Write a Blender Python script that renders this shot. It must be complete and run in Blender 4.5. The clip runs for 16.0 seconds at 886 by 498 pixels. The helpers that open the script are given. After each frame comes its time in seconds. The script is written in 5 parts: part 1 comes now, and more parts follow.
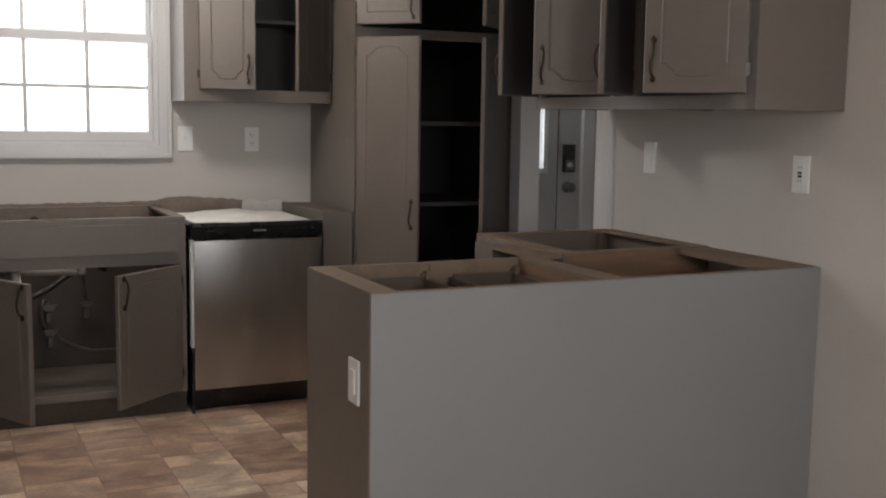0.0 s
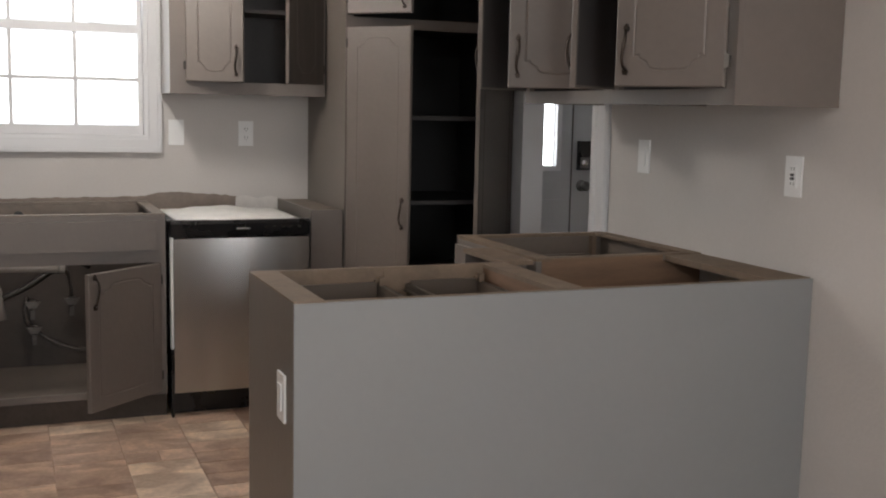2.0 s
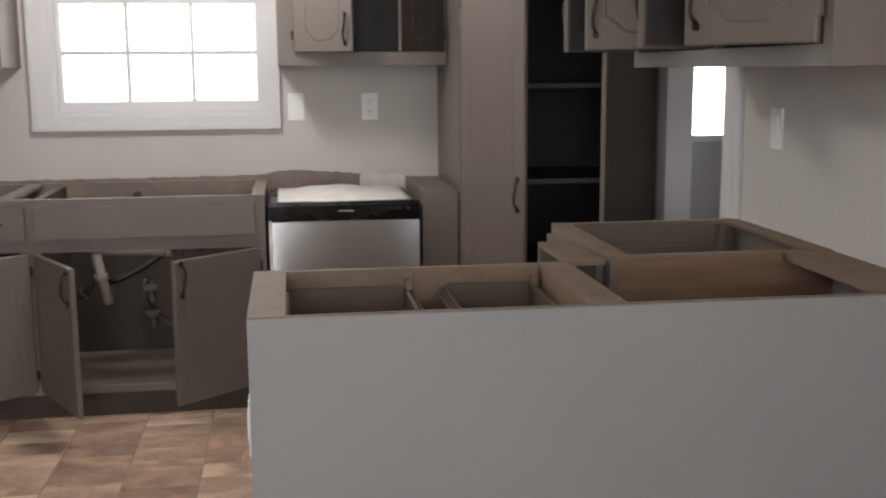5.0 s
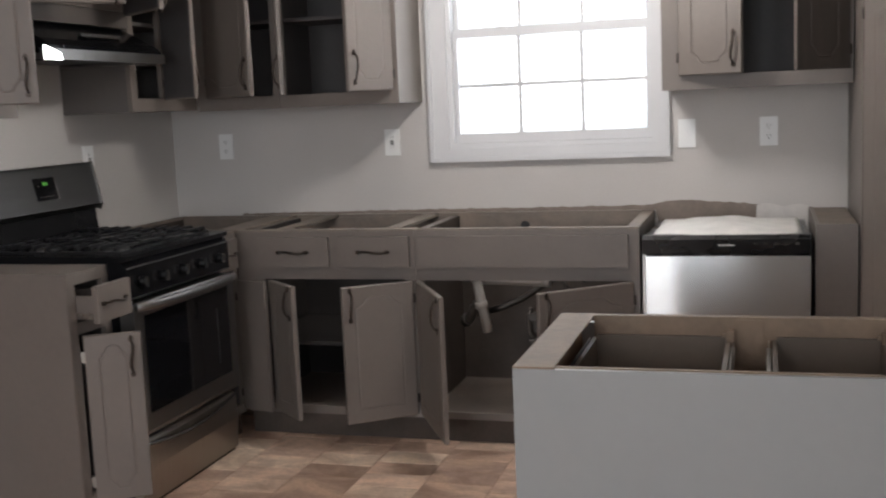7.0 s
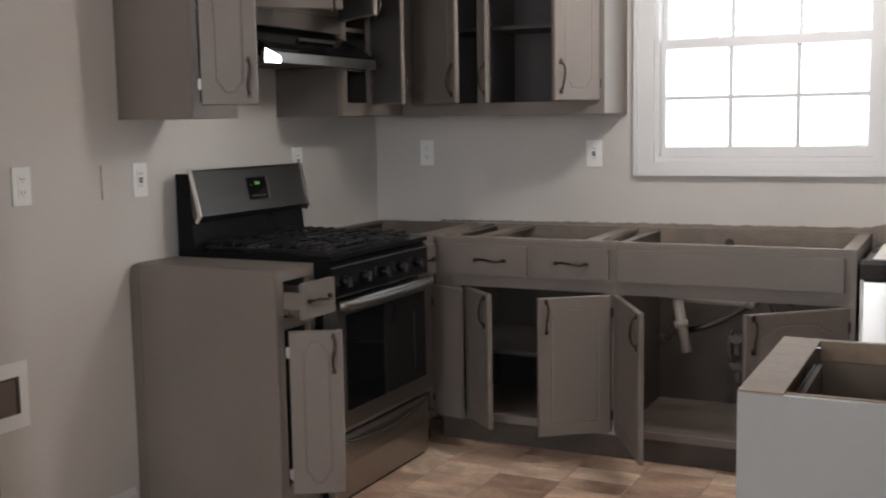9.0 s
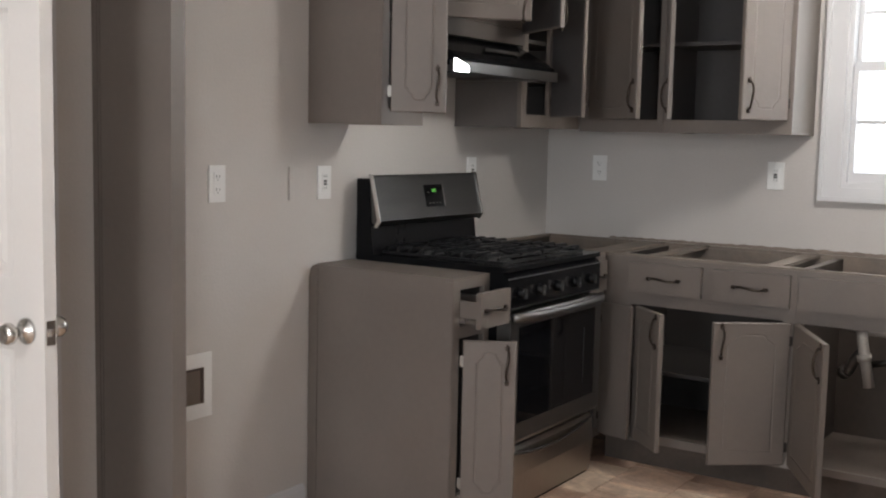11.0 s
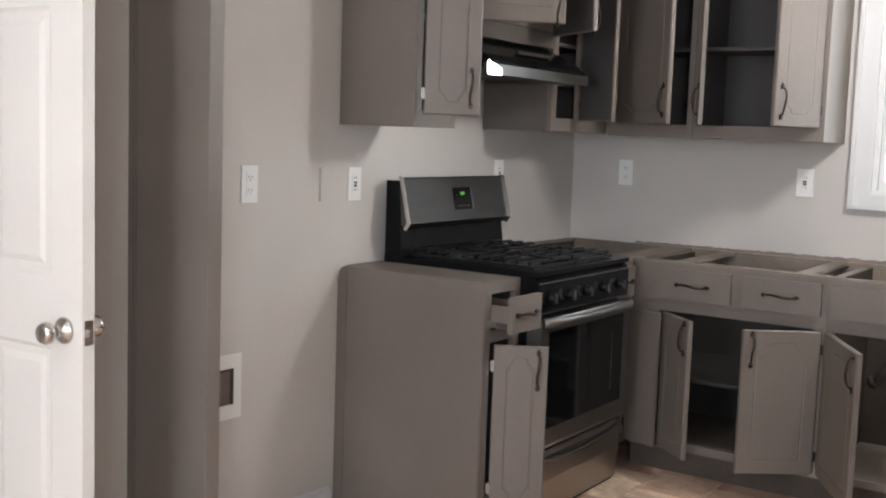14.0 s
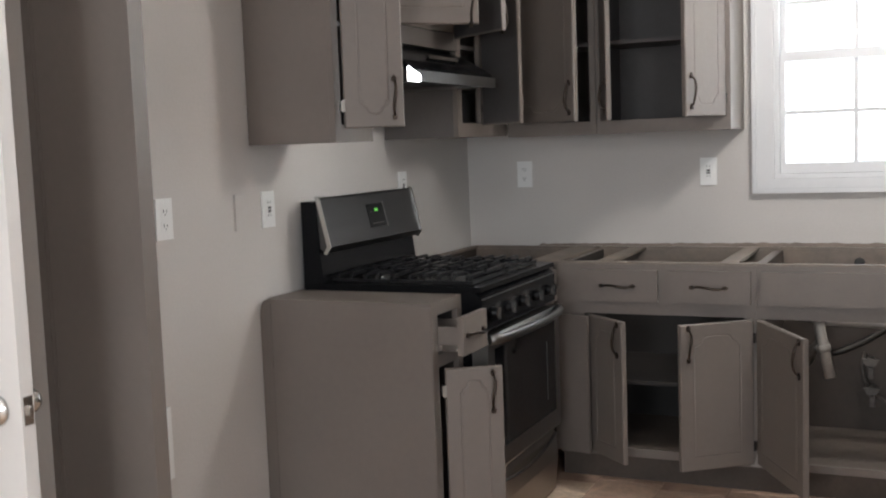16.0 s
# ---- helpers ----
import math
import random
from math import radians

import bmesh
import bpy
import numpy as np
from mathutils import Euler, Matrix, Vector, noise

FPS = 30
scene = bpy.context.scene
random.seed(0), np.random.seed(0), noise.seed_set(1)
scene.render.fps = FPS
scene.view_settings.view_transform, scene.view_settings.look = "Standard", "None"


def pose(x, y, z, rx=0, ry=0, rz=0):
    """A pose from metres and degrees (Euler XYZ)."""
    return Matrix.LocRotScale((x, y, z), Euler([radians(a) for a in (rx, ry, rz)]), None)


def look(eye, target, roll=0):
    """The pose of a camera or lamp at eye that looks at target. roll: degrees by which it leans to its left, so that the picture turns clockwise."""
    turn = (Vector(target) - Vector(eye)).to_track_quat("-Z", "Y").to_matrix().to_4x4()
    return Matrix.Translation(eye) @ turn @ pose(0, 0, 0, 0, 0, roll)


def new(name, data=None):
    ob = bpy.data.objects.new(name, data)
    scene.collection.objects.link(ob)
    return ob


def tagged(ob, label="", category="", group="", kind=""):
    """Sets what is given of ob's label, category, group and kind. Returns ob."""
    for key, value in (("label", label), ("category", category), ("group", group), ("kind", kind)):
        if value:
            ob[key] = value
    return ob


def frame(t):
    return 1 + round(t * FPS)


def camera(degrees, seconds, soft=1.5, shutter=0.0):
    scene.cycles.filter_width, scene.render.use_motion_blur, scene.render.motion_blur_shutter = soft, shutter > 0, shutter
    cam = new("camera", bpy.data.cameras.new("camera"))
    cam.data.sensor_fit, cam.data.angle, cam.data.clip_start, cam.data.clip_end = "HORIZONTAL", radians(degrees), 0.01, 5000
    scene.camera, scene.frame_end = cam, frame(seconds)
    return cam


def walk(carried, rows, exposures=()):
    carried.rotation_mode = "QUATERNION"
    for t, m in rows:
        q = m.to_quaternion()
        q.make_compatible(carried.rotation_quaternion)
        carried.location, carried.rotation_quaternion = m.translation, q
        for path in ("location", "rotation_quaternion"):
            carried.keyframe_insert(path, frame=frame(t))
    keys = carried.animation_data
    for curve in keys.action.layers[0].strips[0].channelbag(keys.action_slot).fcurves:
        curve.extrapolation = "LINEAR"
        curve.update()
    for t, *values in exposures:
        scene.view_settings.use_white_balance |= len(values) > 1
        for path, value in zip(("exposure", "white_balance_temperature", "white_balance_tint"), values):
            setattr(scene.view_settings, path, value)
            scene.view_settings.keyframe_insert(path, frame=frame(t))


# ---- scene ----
cam = camera(44.7, 16.0, soft=2.0, shutter=0.35)
PATH = [
    (0, (1.306, -5.343, 1.331), (2.165, -3.554, 1.087), 0.9),
    (0.5, (1.406, -5.295, 1.322), (2.201, -3.477, 1.072), 0.6),
    (1, (1.56, -5.297, 1.338), (2.255, -3.445, 1.041), -1.0),
    (1.5, (1.639, -5.282, 1.335), (2.374, -3.443, 1.055), -0.1),
    (2, (1.70, -5.258, 1.338), (2.449, -3.419, 1.081), 1.2),
    (2.5, (1.831, -5.149, 1.348), (2.548, -3.306, 1.051), 1.8),
    (3, (1.912, -5.159, 1.369), (2.514, -3.28, 1.039), -0.7),
    (5.3, (2.453, -4.89, 1.36), (2.606, -2.921, 1.041), -0.8),
    (5.5, (2.472, -4.863, 1.355), (2.5, -2.885, 1.06), -1.6),
    (6, (2.606, -4.773, 1.358), (2.278, -2.827, 1.028), -2.0),
    (6.5, (2.712, -4.731, 1.362), (2.281, -2.802, 1.056), -1.9),
    (7, (2.773, -4.706, 1.361), (2.2, -2.807, 1.099), -2.5),
    (7.5, (2.775, -4.705, 1.356), (2.097, -2.838, 1.121), -2.4),
    (8, (2.751, -4.691, 1.352), (1.998, -2.853, 1.121), -1.9),
    (8.5, (2.717, -4.687, 1.353), (1.902, -2.876, 1.118), -1.2),
    (9, (2.686, -4.694, 1.351), (1.804, -2.914, 1.121), -1.0),
    (9.5, (2.655, -4.711, 1.36), (1.678, -2.98, 1.133), -0.7),
    (10, (2.621, -4.715, 1.347), (1.6, -3.009, 1.133), 0.4),
    (12.3, (2.498, -4.78, 1.357), (1.326, -3.173, 1.145), 1.0),
    (12.5, (2.493, -4.771, 1.353), (1.323, -3.163, 1.141), 1.0),
    (13, (2.503, -4.78, 1.357), (1.369, -3.147, 1.146), 1.6),
    (13.5, (2.495, -4.787, 1.361), (1.378, -3.143, 1.141), 1.8),
    (14, (2.48, -4.771, 1.355), (1.362, -3.125, 1.147), 2.0),
    (14.5, (2.439, -4.781, 1.361), (1.362, -3.115, 1.113), 2.8),
    (15, (2.344, -4.79, 1.363), (1.383, -3.051, 1.139), -0.0),
    (15.5, (2.212, -4.752, 1.34), (1.29, -2.991, 1.118), -0.3),
    (16, (2.038, -4.741, 1.366), (1.204, -2.933, 1.173), -2.1),
]
walk(cam, [(t, look(eye, target, roll)) for t, eye, target, roll in PATH], exposures=((0,-0.44,6550,10),(1.5,-0.24,6500,10),(3,-0.08,6450,10),(5.5,0.04,6350,10),(6.2,0.09,6250,10),(7,0.02,6200,10),(8,0.0,6250,10),(9,0.0,6350,10),(10,0.05,6350,9),(12.5,0.37,6150,9),(14.0,0.56,6150,9),(14.5,0.54,6150,9),(16,0.26,6150,8)))

scene.view_settings.exposure = 0.0

# ---------------------------------------------------------------- world and light
world = bpy.data.worlds.new("world")
scene.world = world
world.use_nodes = True
wn, wl = world.node_tree.nodes, world.node_tree.links
sky = wn.new("ShaderNodeTexSky")
sky.sky_type = "NISHITA"
sky.sun_disc = False
sky.sun_elevation, sky.sun_rotation = radians(38), radians(160)
wl.new(sky.outputs["Color"], wn["Background"].inputs["Color"])
wn["Background"].inputs["Strength"].default_value = 0.05


def area_lamp(name, eye, target, w, h, watts, colour):
    data = bpy.data.lights.new(name, "AREA")
    data.shape, data.size, data.size_y, data.energy, data.color = "RECTANGLE", w, h, watts, colour
    ob = new(name, data)
    ob.matrix_world = look(eye, target)
    return ob


WIN_X0, WIN_X1, WIN_Z0, WIN_Z1 = 1.41, 2.33, 1.17, 2.16
area_lamp("window_daylight", (1.87, 0.30, 1.66), (1.87, -1.0, 1.60), 1.06, 1.08, 15, (0.95, 0.98, 1.0))
area_lamp("entry_door_daylight", (4.42, 0.24, 1.50), (4.42, -1.0, 1.45), 1.10, 1.00, 22, (0.95, 0.98, 1.0))
area_lamp("south_window_daylight", (1.90, -7.74, 1.45), (1.90, 0.0, 1.0), 1.15, 1.25, 52, (0.93, 0.97, 1.0))
area_lamp("east_window_daylight", (4.05, -6.85, 1.50), (0.0, -4.2, 1.2), 1.15, 1.15, 54, (0.96, 0.98, 1.0))
area_lamp("hood_lamp", (0.27, -1.42, 1.585), (0.20, -1.34, 0.9), 0.12, 0.08, 0.4, (1.0, 0.95, 0.88))


def bulb(name, x, y, z, watts, colour, radius=0.10):
    data = bpy.data.lights.new(name, "POINT")
    data.energy, data.color, data.shadow_soft_size = watts, colour, radius
    ob = new(name, data)
    ob.location = (x, y, z)
    return ob


KITCHEN_LAMP, DINING_LAMP = (2.00, -0.99, 2.05), (1.10, -4.95, 2.27)
bulb("kitchen_bulb", *KITCHEN_LAMP, 32, (1.0, 0.94, 0.87))
bulb("dining_bulb", *DINING_LAMP, 23, (1.0, 0.98, 0.96))


# ---------------------------------------------------------------- materials
def mat(name, colour, rough=0.5, metal=0.0, vary=0.12, scale=6.0, grain=60.0, bump=0.05, stretch=(1, 1, 1), rough_var=0.08, second=None, second_amount=0.0, second_scale=2.5):
    m = bpy.data.materials.new(name)
    m.use_nodes = True
    n, l = m.node_tree.nodes, m.node_tree.links
    b = n["Principled BSDF"]
    b.inputs["Metallic"].default_value = metal
    tc = n.new("ShaderNodeTexCoord")
    mp = n.new("ShaderNodeMapping")
    mp.inputs["Scale"].default_value = stretch
    l.new(tc.outputs["Object"], mp.inputs["Vector"])
    big = n.new("ShaderNodeTexNoise")
    big.inputs["Scale"].default_value, big.inputs["Detail"].default_value = scale, 4
    fine = n.new("ShaderNodeTexNoise")
    fine.inputs["Scale"].default_value, fine.inputs["Detail"].default_value = grain, 3
    l.new(mp.outputs["Vector"], big.inputs["Vector"])
    l.new(mp.outputs["Vector"], fine.inputs["Vector"])
    mix = n.new("ShaderNodeMath")
    mix.operation = "MULTIPLY_ADD"
    l.new(fine.outputs["Fac"], mix.inputs[0])
    mix.inputs[1].default_value = 0.35
    l.new(big.outputs["Fac"], mix.inputs[2])
    ramp = n.new("ShaderNodeValToRGB")
    lo = [c * (1 - vary) for c in colour]
    hi = [min(1, c * (1 + vary)) for c in colour]
    ramp.color_ramp.elements[0].position, ramp.color_ramp.elements[0].color = 0.42, (*lo, 1)
    ramp.color_ramp.elements[1].position, ramp.color_ramp.elements[1].color = 0.95, (*hi, 1)
    l.new(mix.outputs[0], ramp.inputs["Fac"])
    out = ramp.outputs["Color"]
    if second:
        s = n.new("ShaderNodeTexNoise")
        s.inputs["Scale"].default_value, s.inputs["Detail"].default_value = second_scale, 6
        l.new(tc.outputs["Object"], s.inputs["Vector"])
        sr = n.new("ShaderNodeValToRGB")
        sr.color_ramp.elements[0].position, sr.color_ramp.elements[1].position = 0.52, 0.70
        l.new(s.outputs["Fac"], sr.inputs["Fac"])
        amt = n.new("ShaderNodeMath")
        amt.operation = "MULTIPLY"
        amt.inputs[1].default_value = second_amount
        l.new(sr.outputs["Color"], amt.inputs[0])
        mc = n.new("ShaderNodeMixRGB")
        mc.inputs[2].default_value = (*second, 1)
        l.new(amt.outputs[0], mc.inputs[0])
        l.new(out, mc.inputs[1])
        out = mc.outputs[0]
    l.new(out, b.inputs["Base Color"])
    rm = n.new("ShaderNodeMapRange")
    rm.inputs["To Min"].default_value, rm.inputs["To Max"].default_value = max(0.02, rough - rough_var), min(1, rough + rough_var)
    l.new(big.outputs["Fac"], rm.inputs["Value"])
    l.new(rm.outputs["Result"], b.inputs["Roughness"])
    bp = n.new("ShaderNodeBump")
    bp.inputs["Strength"].default_value, bp.inputs["Distance"].default_value = bump, 0.01
    l.new(fine.outputs["Fac"], bp.inputs["Height"])
    l.new(bp.outputs["Normal"], b.inputs["Normal"])
    return m


def glow(name, colour, strength):
    m = bpy.data.materials.new(name)
    m.use_nodes = True
    b = m.node_tree.nodes["Principled BSDF"]
    b.inputs["Base Color"].default_value = (*colour, 1)
    b.inputs["Emission Color"].default_value = (*colour, 1)
    b.inputs["Emission Strength"].default_value = strength
    return m


M_WALL = mat("wall_paint", (0.57, 0.542, 0.518), 0.75, vary=0.06, scale=1.3, grain=90, bump=0.10)
M_CEIL = mat("ceiling_paint", (0.72, 0.70, 0.68), 0.9, vary=0.05, scale=3, grain=120, bump=0.25)
M_CAB = mat("taupe_cabinet_paint", (0.166, 0.141, 0.124), 0.46, vary=0.10, scale=2.0, grain=45, bump=0.07, second=(0.200, 0.171, 0.150), second_amount=0.3)
M_PEN = mat("grey_panel_paint", (0.238, 0.243, 0.246), 0.42, vary=0.05, scale=1.2, grain=40, bump=0.06)
# Darker copy of the cabinet lining; shade inside the base cabinets is in the colour.
M_BASEIN = mat("shaded_base_lining", (0.024, 0.020, 0.018), 0.65, vary=0.2, scale=4, grain=50, bump=0.06)
# Dark inner faces; the dimness inside the cabinets is in this colour too.
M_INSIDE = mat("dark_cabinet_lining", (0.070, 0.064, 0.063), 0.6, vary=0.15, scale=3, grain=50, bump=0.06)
# Pantry interior: its deep shade is carried by a near-black colour.
M_BLACKIN = mat("shaded_black_lining", (0.022, 0.020, 0.019), 0.6, vary=0.2, scale=3, grain=50, bump=0.06)
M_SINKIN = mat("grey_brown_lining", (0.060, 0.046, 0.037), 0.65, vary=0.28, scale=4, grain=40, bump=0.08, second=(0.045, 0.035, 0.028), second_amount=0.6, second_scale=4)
M_WOOD = mat("raw_plywood", (0.225, 0.134, 0.082), 0.7, vary=0.22, scale=3, grain=40, bump=0.12, stretch=(1, 1, 9))
M_RAWTOP = mat("worn_painted_wood", (0.215, 0.155, 0.108), 0.72, vary=0.26, scale=9, grain=60, bump=0.16, second=(0.17, 0.118, 0.080), second_amount=0.55, second_scale=9)
M_TRIM = mat("white_trim_paint", (0.62, 0.62, 0.63), 0.45, vary=0.03, scale=3, grain=60, bump=0.03)
M_DOORW = mat("warm_white_door_paint", (0.76, 0.73, 0.70), 0.42, vary=0.03, scale=2, grain=80, bump=0.04)
M_PLATE = mat("white_plastic", (0.80, 0.80, 0.79), 0.32, vary=0.02, bump=0.01)
M_SLOT = mat("dark_slot", (0.03, 0.03, 0.03), 0.5, vary=0.05, bump=0.0)
M_HANDLE = mat("dark_bronze", (0.060, 0.047, 0.038), 0.34, metal=0.85, vary=0.25, scale=40, grain=200, bump=0.05)
M_STEEL = mat("brushed_steel", (0.56, 0.545, 0.53), 0.22, metal=1.0, vary=0.06, scale=3, grain=30, bump=0.03, stretch=(40, 1, 1), rough_var=0.04)
M_DSTEEL = mat("dark_brushed_steel", (0.125, 0.122, 0.120), 0.42, metal=1.0, vary=0.08, scale=3, grain=30, bump=0.03, stretch=(1, 40, 1), rough_var=0.04)
M_OVEN = mat("smoked_steel", (0.25, 0.241, 0.234), 0.36, metal=1.0, vary=0.06, scale=3, grain=30, bump=0.03, stretch=(40, 1, 1), rough_var=0.04)
# Right-hand leaves turned from the lamps: their shade is put into this brown.
M_BROWN = mat("shaded_leaf_brown", (0.050, 0.040, 0.033), 0.5, vary=0.25, scale=4, grain=45, bump=0.08, stretch=(9, 9, 1))
M_NICKEL = mat("satin_nickel", (0.60, 0.58, 0.55), 0.26, metal=1.0, vary=0.04, bump=0.02)
M_BLACK = mat("black_enamel", (0.007, 0.007, 0.008), 0.20, vary=0.1, bump=0.01)
M_BLACK.node_tree.nodes["Principled BSDF"].inputs["Specular IOR Level"].default_value = 0.10
M_GREYIN = mat("worn_taupe_lining", (0.185, 0.150, 0.122), 0.6, vary=0.1, scale=4, bump=0.06)
M_BURNER = mat("burner_grey", (0.10, 0.10, 0.10), 0.4, metal=0.8, vary=0.2, scale=30, bump=0.05)
M_IRON = mat("cast_iron", (0.008, 0.008, 0.009), 0.30, vary=0.25, scale=30, grain=250, bump=0.2)
M_IRON.node_tree.nodes["Principled BSDF"].inputs["Specular IOR Level"].default_value = 0.4
M_BGLASS = mat("oven_glass", (0.006, 0.006, 0.007), 0.06, vary=0.05, bump=0.0, rough_var=0.01)
M_PLBLACK = mat("black_plastic", (0.007, 0.007, 0.008), 0.28, vary=0.1, bump=0.02)
M_PVC = mat("white_pvc", (0.34, 0.31, 0.28), 0.4, vary=0.06, scale=12, bump=0.02)
M_HOSE = mat("grey_braided_hose", (0.105, 0.092, 0.082), 0.45, metal=0.3, vary=0.2, scale=60, bump=0.15)
M_BLANKET = mat("white_insulation", (0.74, 0.72, 0.69), 0.85, vary=0.10, scale=14, grain=90, bump=0.35)
M_EDOOR = mat("grey_entry_door_paint", (0.45, 0.455, 0.465), 0.45, vary=0.04, scale=2, grain=50, bump=0.04)
M_HINGE = mat("hinge_steel", (0.27, 0.255, 0.235), 0.45, metal=1.0, vary=0.08, bump=0.02)
M_DHINGE = mat("dark_hinge", (0.05, 0.045, 0.04), 0.45, metal=0.7, vary=0.1, bump=0.02)
M_DUST = mat("dusty_wall_edge", (0.235, 0.192, 0.162), 0.85, vary=0.2, scale=9, grain=60, bump=0.2)
# Shadow of the toe recess is put into this dark board colour.
M_TOE = mat("shaded_toe_board", (0.085, 0.069, 0.058), 0.6, vary=0.25, scale=6, bump=0.1)
M_DULL = mat("dull_taupe_metal", (0.12, 0.104, 0.092), 0.55, metal=0.2, vary=0.08, scale=3, bump=0.03)
M_SHELFBOT = mat("worn_cabinet_floor", (0.150, 0.120, 0.099), 0.6, vary=0.15, scale=4, grain=50, bump=0.06, second=(0.10, 0.082, 0.068), second_amount=0.3, second_scale=5)
M_DRAWER = mat("warm_smoked_steel", (0.35, 0.325, 0.30), 0.32, metal=1.0, vary=0.06, scale=3, grain=30, bump=0.03, stretch=(40, 1, 1), rough_var=0.04)
M_PATCH = mat("bare_drywall_patch", (0.66, 0.63, 0.60), 0.9, vary=0.10, scale=12, grain=70, bump=0.25)
# Darker cabinet tone: the unlit south side by the hood, also its grey-brown lining.
M_SIDE = mat("shaded_cabinet_side", (0.115, 0.104, 0.098), 0.6, vary=0.12, scale=4, grain=50, bump=0.06)


def brush(m, turn):
    """Stretch the highlights of a brushed metal across its grain."""
    n, l = m.node_tree.nodes, m.node_tree.links
    tg = n.new("ShaderNodeTangent")
    tg.direction_type, tg.axis = "RADIAL", "Z"
    b = n["Principled BSDF"]
    b.inputs["Anisotropic"].default_value, b.inputs["Anisotropic Rotation"].default_value = 0.97, turn
    l.new(tg.outputs["Tangent"], b.inputs["Tangent"])


M_BRUSHED = mat("upright_brushed_steel", (0.56, 0.55, 0.54), 0.205, metal=1.0, vary=0.02, scale=2, grain=25, bump=0.0, stretch=(40, 1, 1), rough_var=0.004)
brush(M_BRUSHED, 0.25)
M_GRIP = mat("satin_grey_steel", (0.19, 0.186, 0.182), 0.42, metal=1.0, vary=0.05, bump=0.02)
M_KNOB = mat("matt_black_knob", (0.005, 0.005, 0.006), 0.4, vary=0.1, bump=0.01)
M_KNOB.node_tree.nodes["Principled BSDF"].inputs["Specular IOR Level"].default_value = 0.2
M_TOE.node_tree.nodes["Principled BSDF"].inputs["Specular IOR Level"].default_value = 0.15
M_TOPRAIL = mat("worn_taupe_rail", (0.205, 0.170, 0.143), 0.68, vary=0.22, scale=9, grain=60, bump=0.16, second=(0.27, 0.20, 0.145), second_amount=0.4, second_scale=8)
M_DBOX = mat("dark_drawer_lining", (0.108, 0.083, 0.064), 0.5, vary=0.12, scale=4, bump=0.05)
M_LAMP = glow("hood_lamp_lens", (1.0, 0.98, 0.94), 14.0)
M_DISPLAY = glow("green_clock_digits", (0.16, 0.62, 0.08), 0.20)
M_GLASS = bpy.data.materials.new("window_glass")
M_GLASS.use_nodes = True
_g = M_GLASS.node_tree.nodes["Principled BSDF"]
_g.inputs["Transmission Weight"].default_value, _g.inputs["Roughness"].default_value, _g.inputs["IOR"].default_value = 1.0, 0.0, 1.01


def tile_material():
    m = bpy.data.materials.new("mottled_stone_tile")
    m.use_nodes = True
    n, l = m.node_tree.nodes, m.node_tree.links
    b = n["Principled BSDF"]
    info = n.new("ShaderNodeObjectInfo")
    geo = n.new("ShaderNodeNewGeometry")
    add = n.new("ShaderNodeMath")
    add.operation = "ADD"
    l.new(info.outputs["Random"], add.inputs[0])
    l.new(geo.outputs["Random Per Island"], add.inputs[1])
    frac = n.new("ShaderNodeMath")
    frac.operation = "FRACT"
    l.new(add.outputs[0], frac.inputs[0])
    base = n.new("ShaderNodeValToRGB")
    base.color_ramp.elements[0].color = (0.38, 0.255, 0.188, 1)
    base.color_ramp.elements[1].color = (0.76, 0.615, 0.475, 1)
    for p, c in ((0.30, (0.50, 0.345, 0.258, 1)), (0.6, (0.58, 0.415, 0.315, 1)), (0.82, (0.64, 0.490, 0.375, 1))):
        e = base.color_ramp.elements.new(p)
        e.color = c
    l.new(frac.outputs[0], base.inputs["Fac"])
    # each tile takes its own part of the clouds
    shift = n.new("ShaderNodeVectorMath")
    shift.operation = "MULTIPLY_ADD"
    comb = n.new("ShaderNodeCombineXYZ")
    for q in range(3):
        l.new(frac.outputs[0], comb.inputs[q])
    shift.inputs[1].default_value = (7.0, 3.0, 11.0)
    l.new(comb.outputs["Vector"], shift.inputs[0])
    l.new(geo.outputs["Position"], shift.inputs[2])
    squash = n.new("ShaderNodeMapping")
    squash.inputs["Rotation"].default_value = (0, 0, radians(24))
    squash.inputs["Scale"].default_value = (0.85, 1.10, 1.0)
    l.new(shift.outputs[0], squash.inputs["Vector"])
    cloud = n.new("ShaderNodeTexNoise")
    cloud.inputs["Scale"].default_value, cloud.inputs["Detail"].default_value = 6.0, 5
    cloud.inputs["Distortion"].default_value = 0.6
    l.new(squash.outputs["Vector"], cloud.inputs["Vector"])
    cr = n.new("ShaderNodeValToRGB")
    cr.color_ramp.elements[0].position, cr.color_ramp.elements[0].color = 0.36, (0.72, 0.66, 0.63, 1)
    cr.color_ramp.elements[1].position, cr.color_ramp.elements[1].color = 0.63, (1.34, 1.35, 1.33, 1)
    e = cr.color_ramp.elements.new(0.50)
    e.color = (0.98, 0.97, 0.96, 1)
    l.new(cloud.outputs["Fac"], cr.inputs["Fac"])
    mul = n.new("ShaderNodeMixRGB")
    mul.blend_type = "MULTIPLY"
    mul.inputs[0].default_value = 1
    l.new(base.outputs["Color"], mul.inputs[1])
    l.new(cr.outputs["Color"], mul.inputs[2])
    speck = n.new("ShaderNodeTexNoise")
    speck.inputs["Scale"].default_value, speck.inputs["Detail"].default_value = 55, 3
    l.new(geo.outputs["Position"], speck.inputs["Vector"])
    sr = n.new("ShaderNodeMapRange")
    sr.inputs["From Min"].default_value, sr.inputs["From Max"].default_value = 0.35, 0.65
    sr.inputs["To Min"].default_value, sr.inputs["To Max"].default_value = 0.90, 1.08
    l.new(speck.outputs["Fac"], sr.inputs["Value"])
    fin = n.new("ShaderNodeMixRGB")
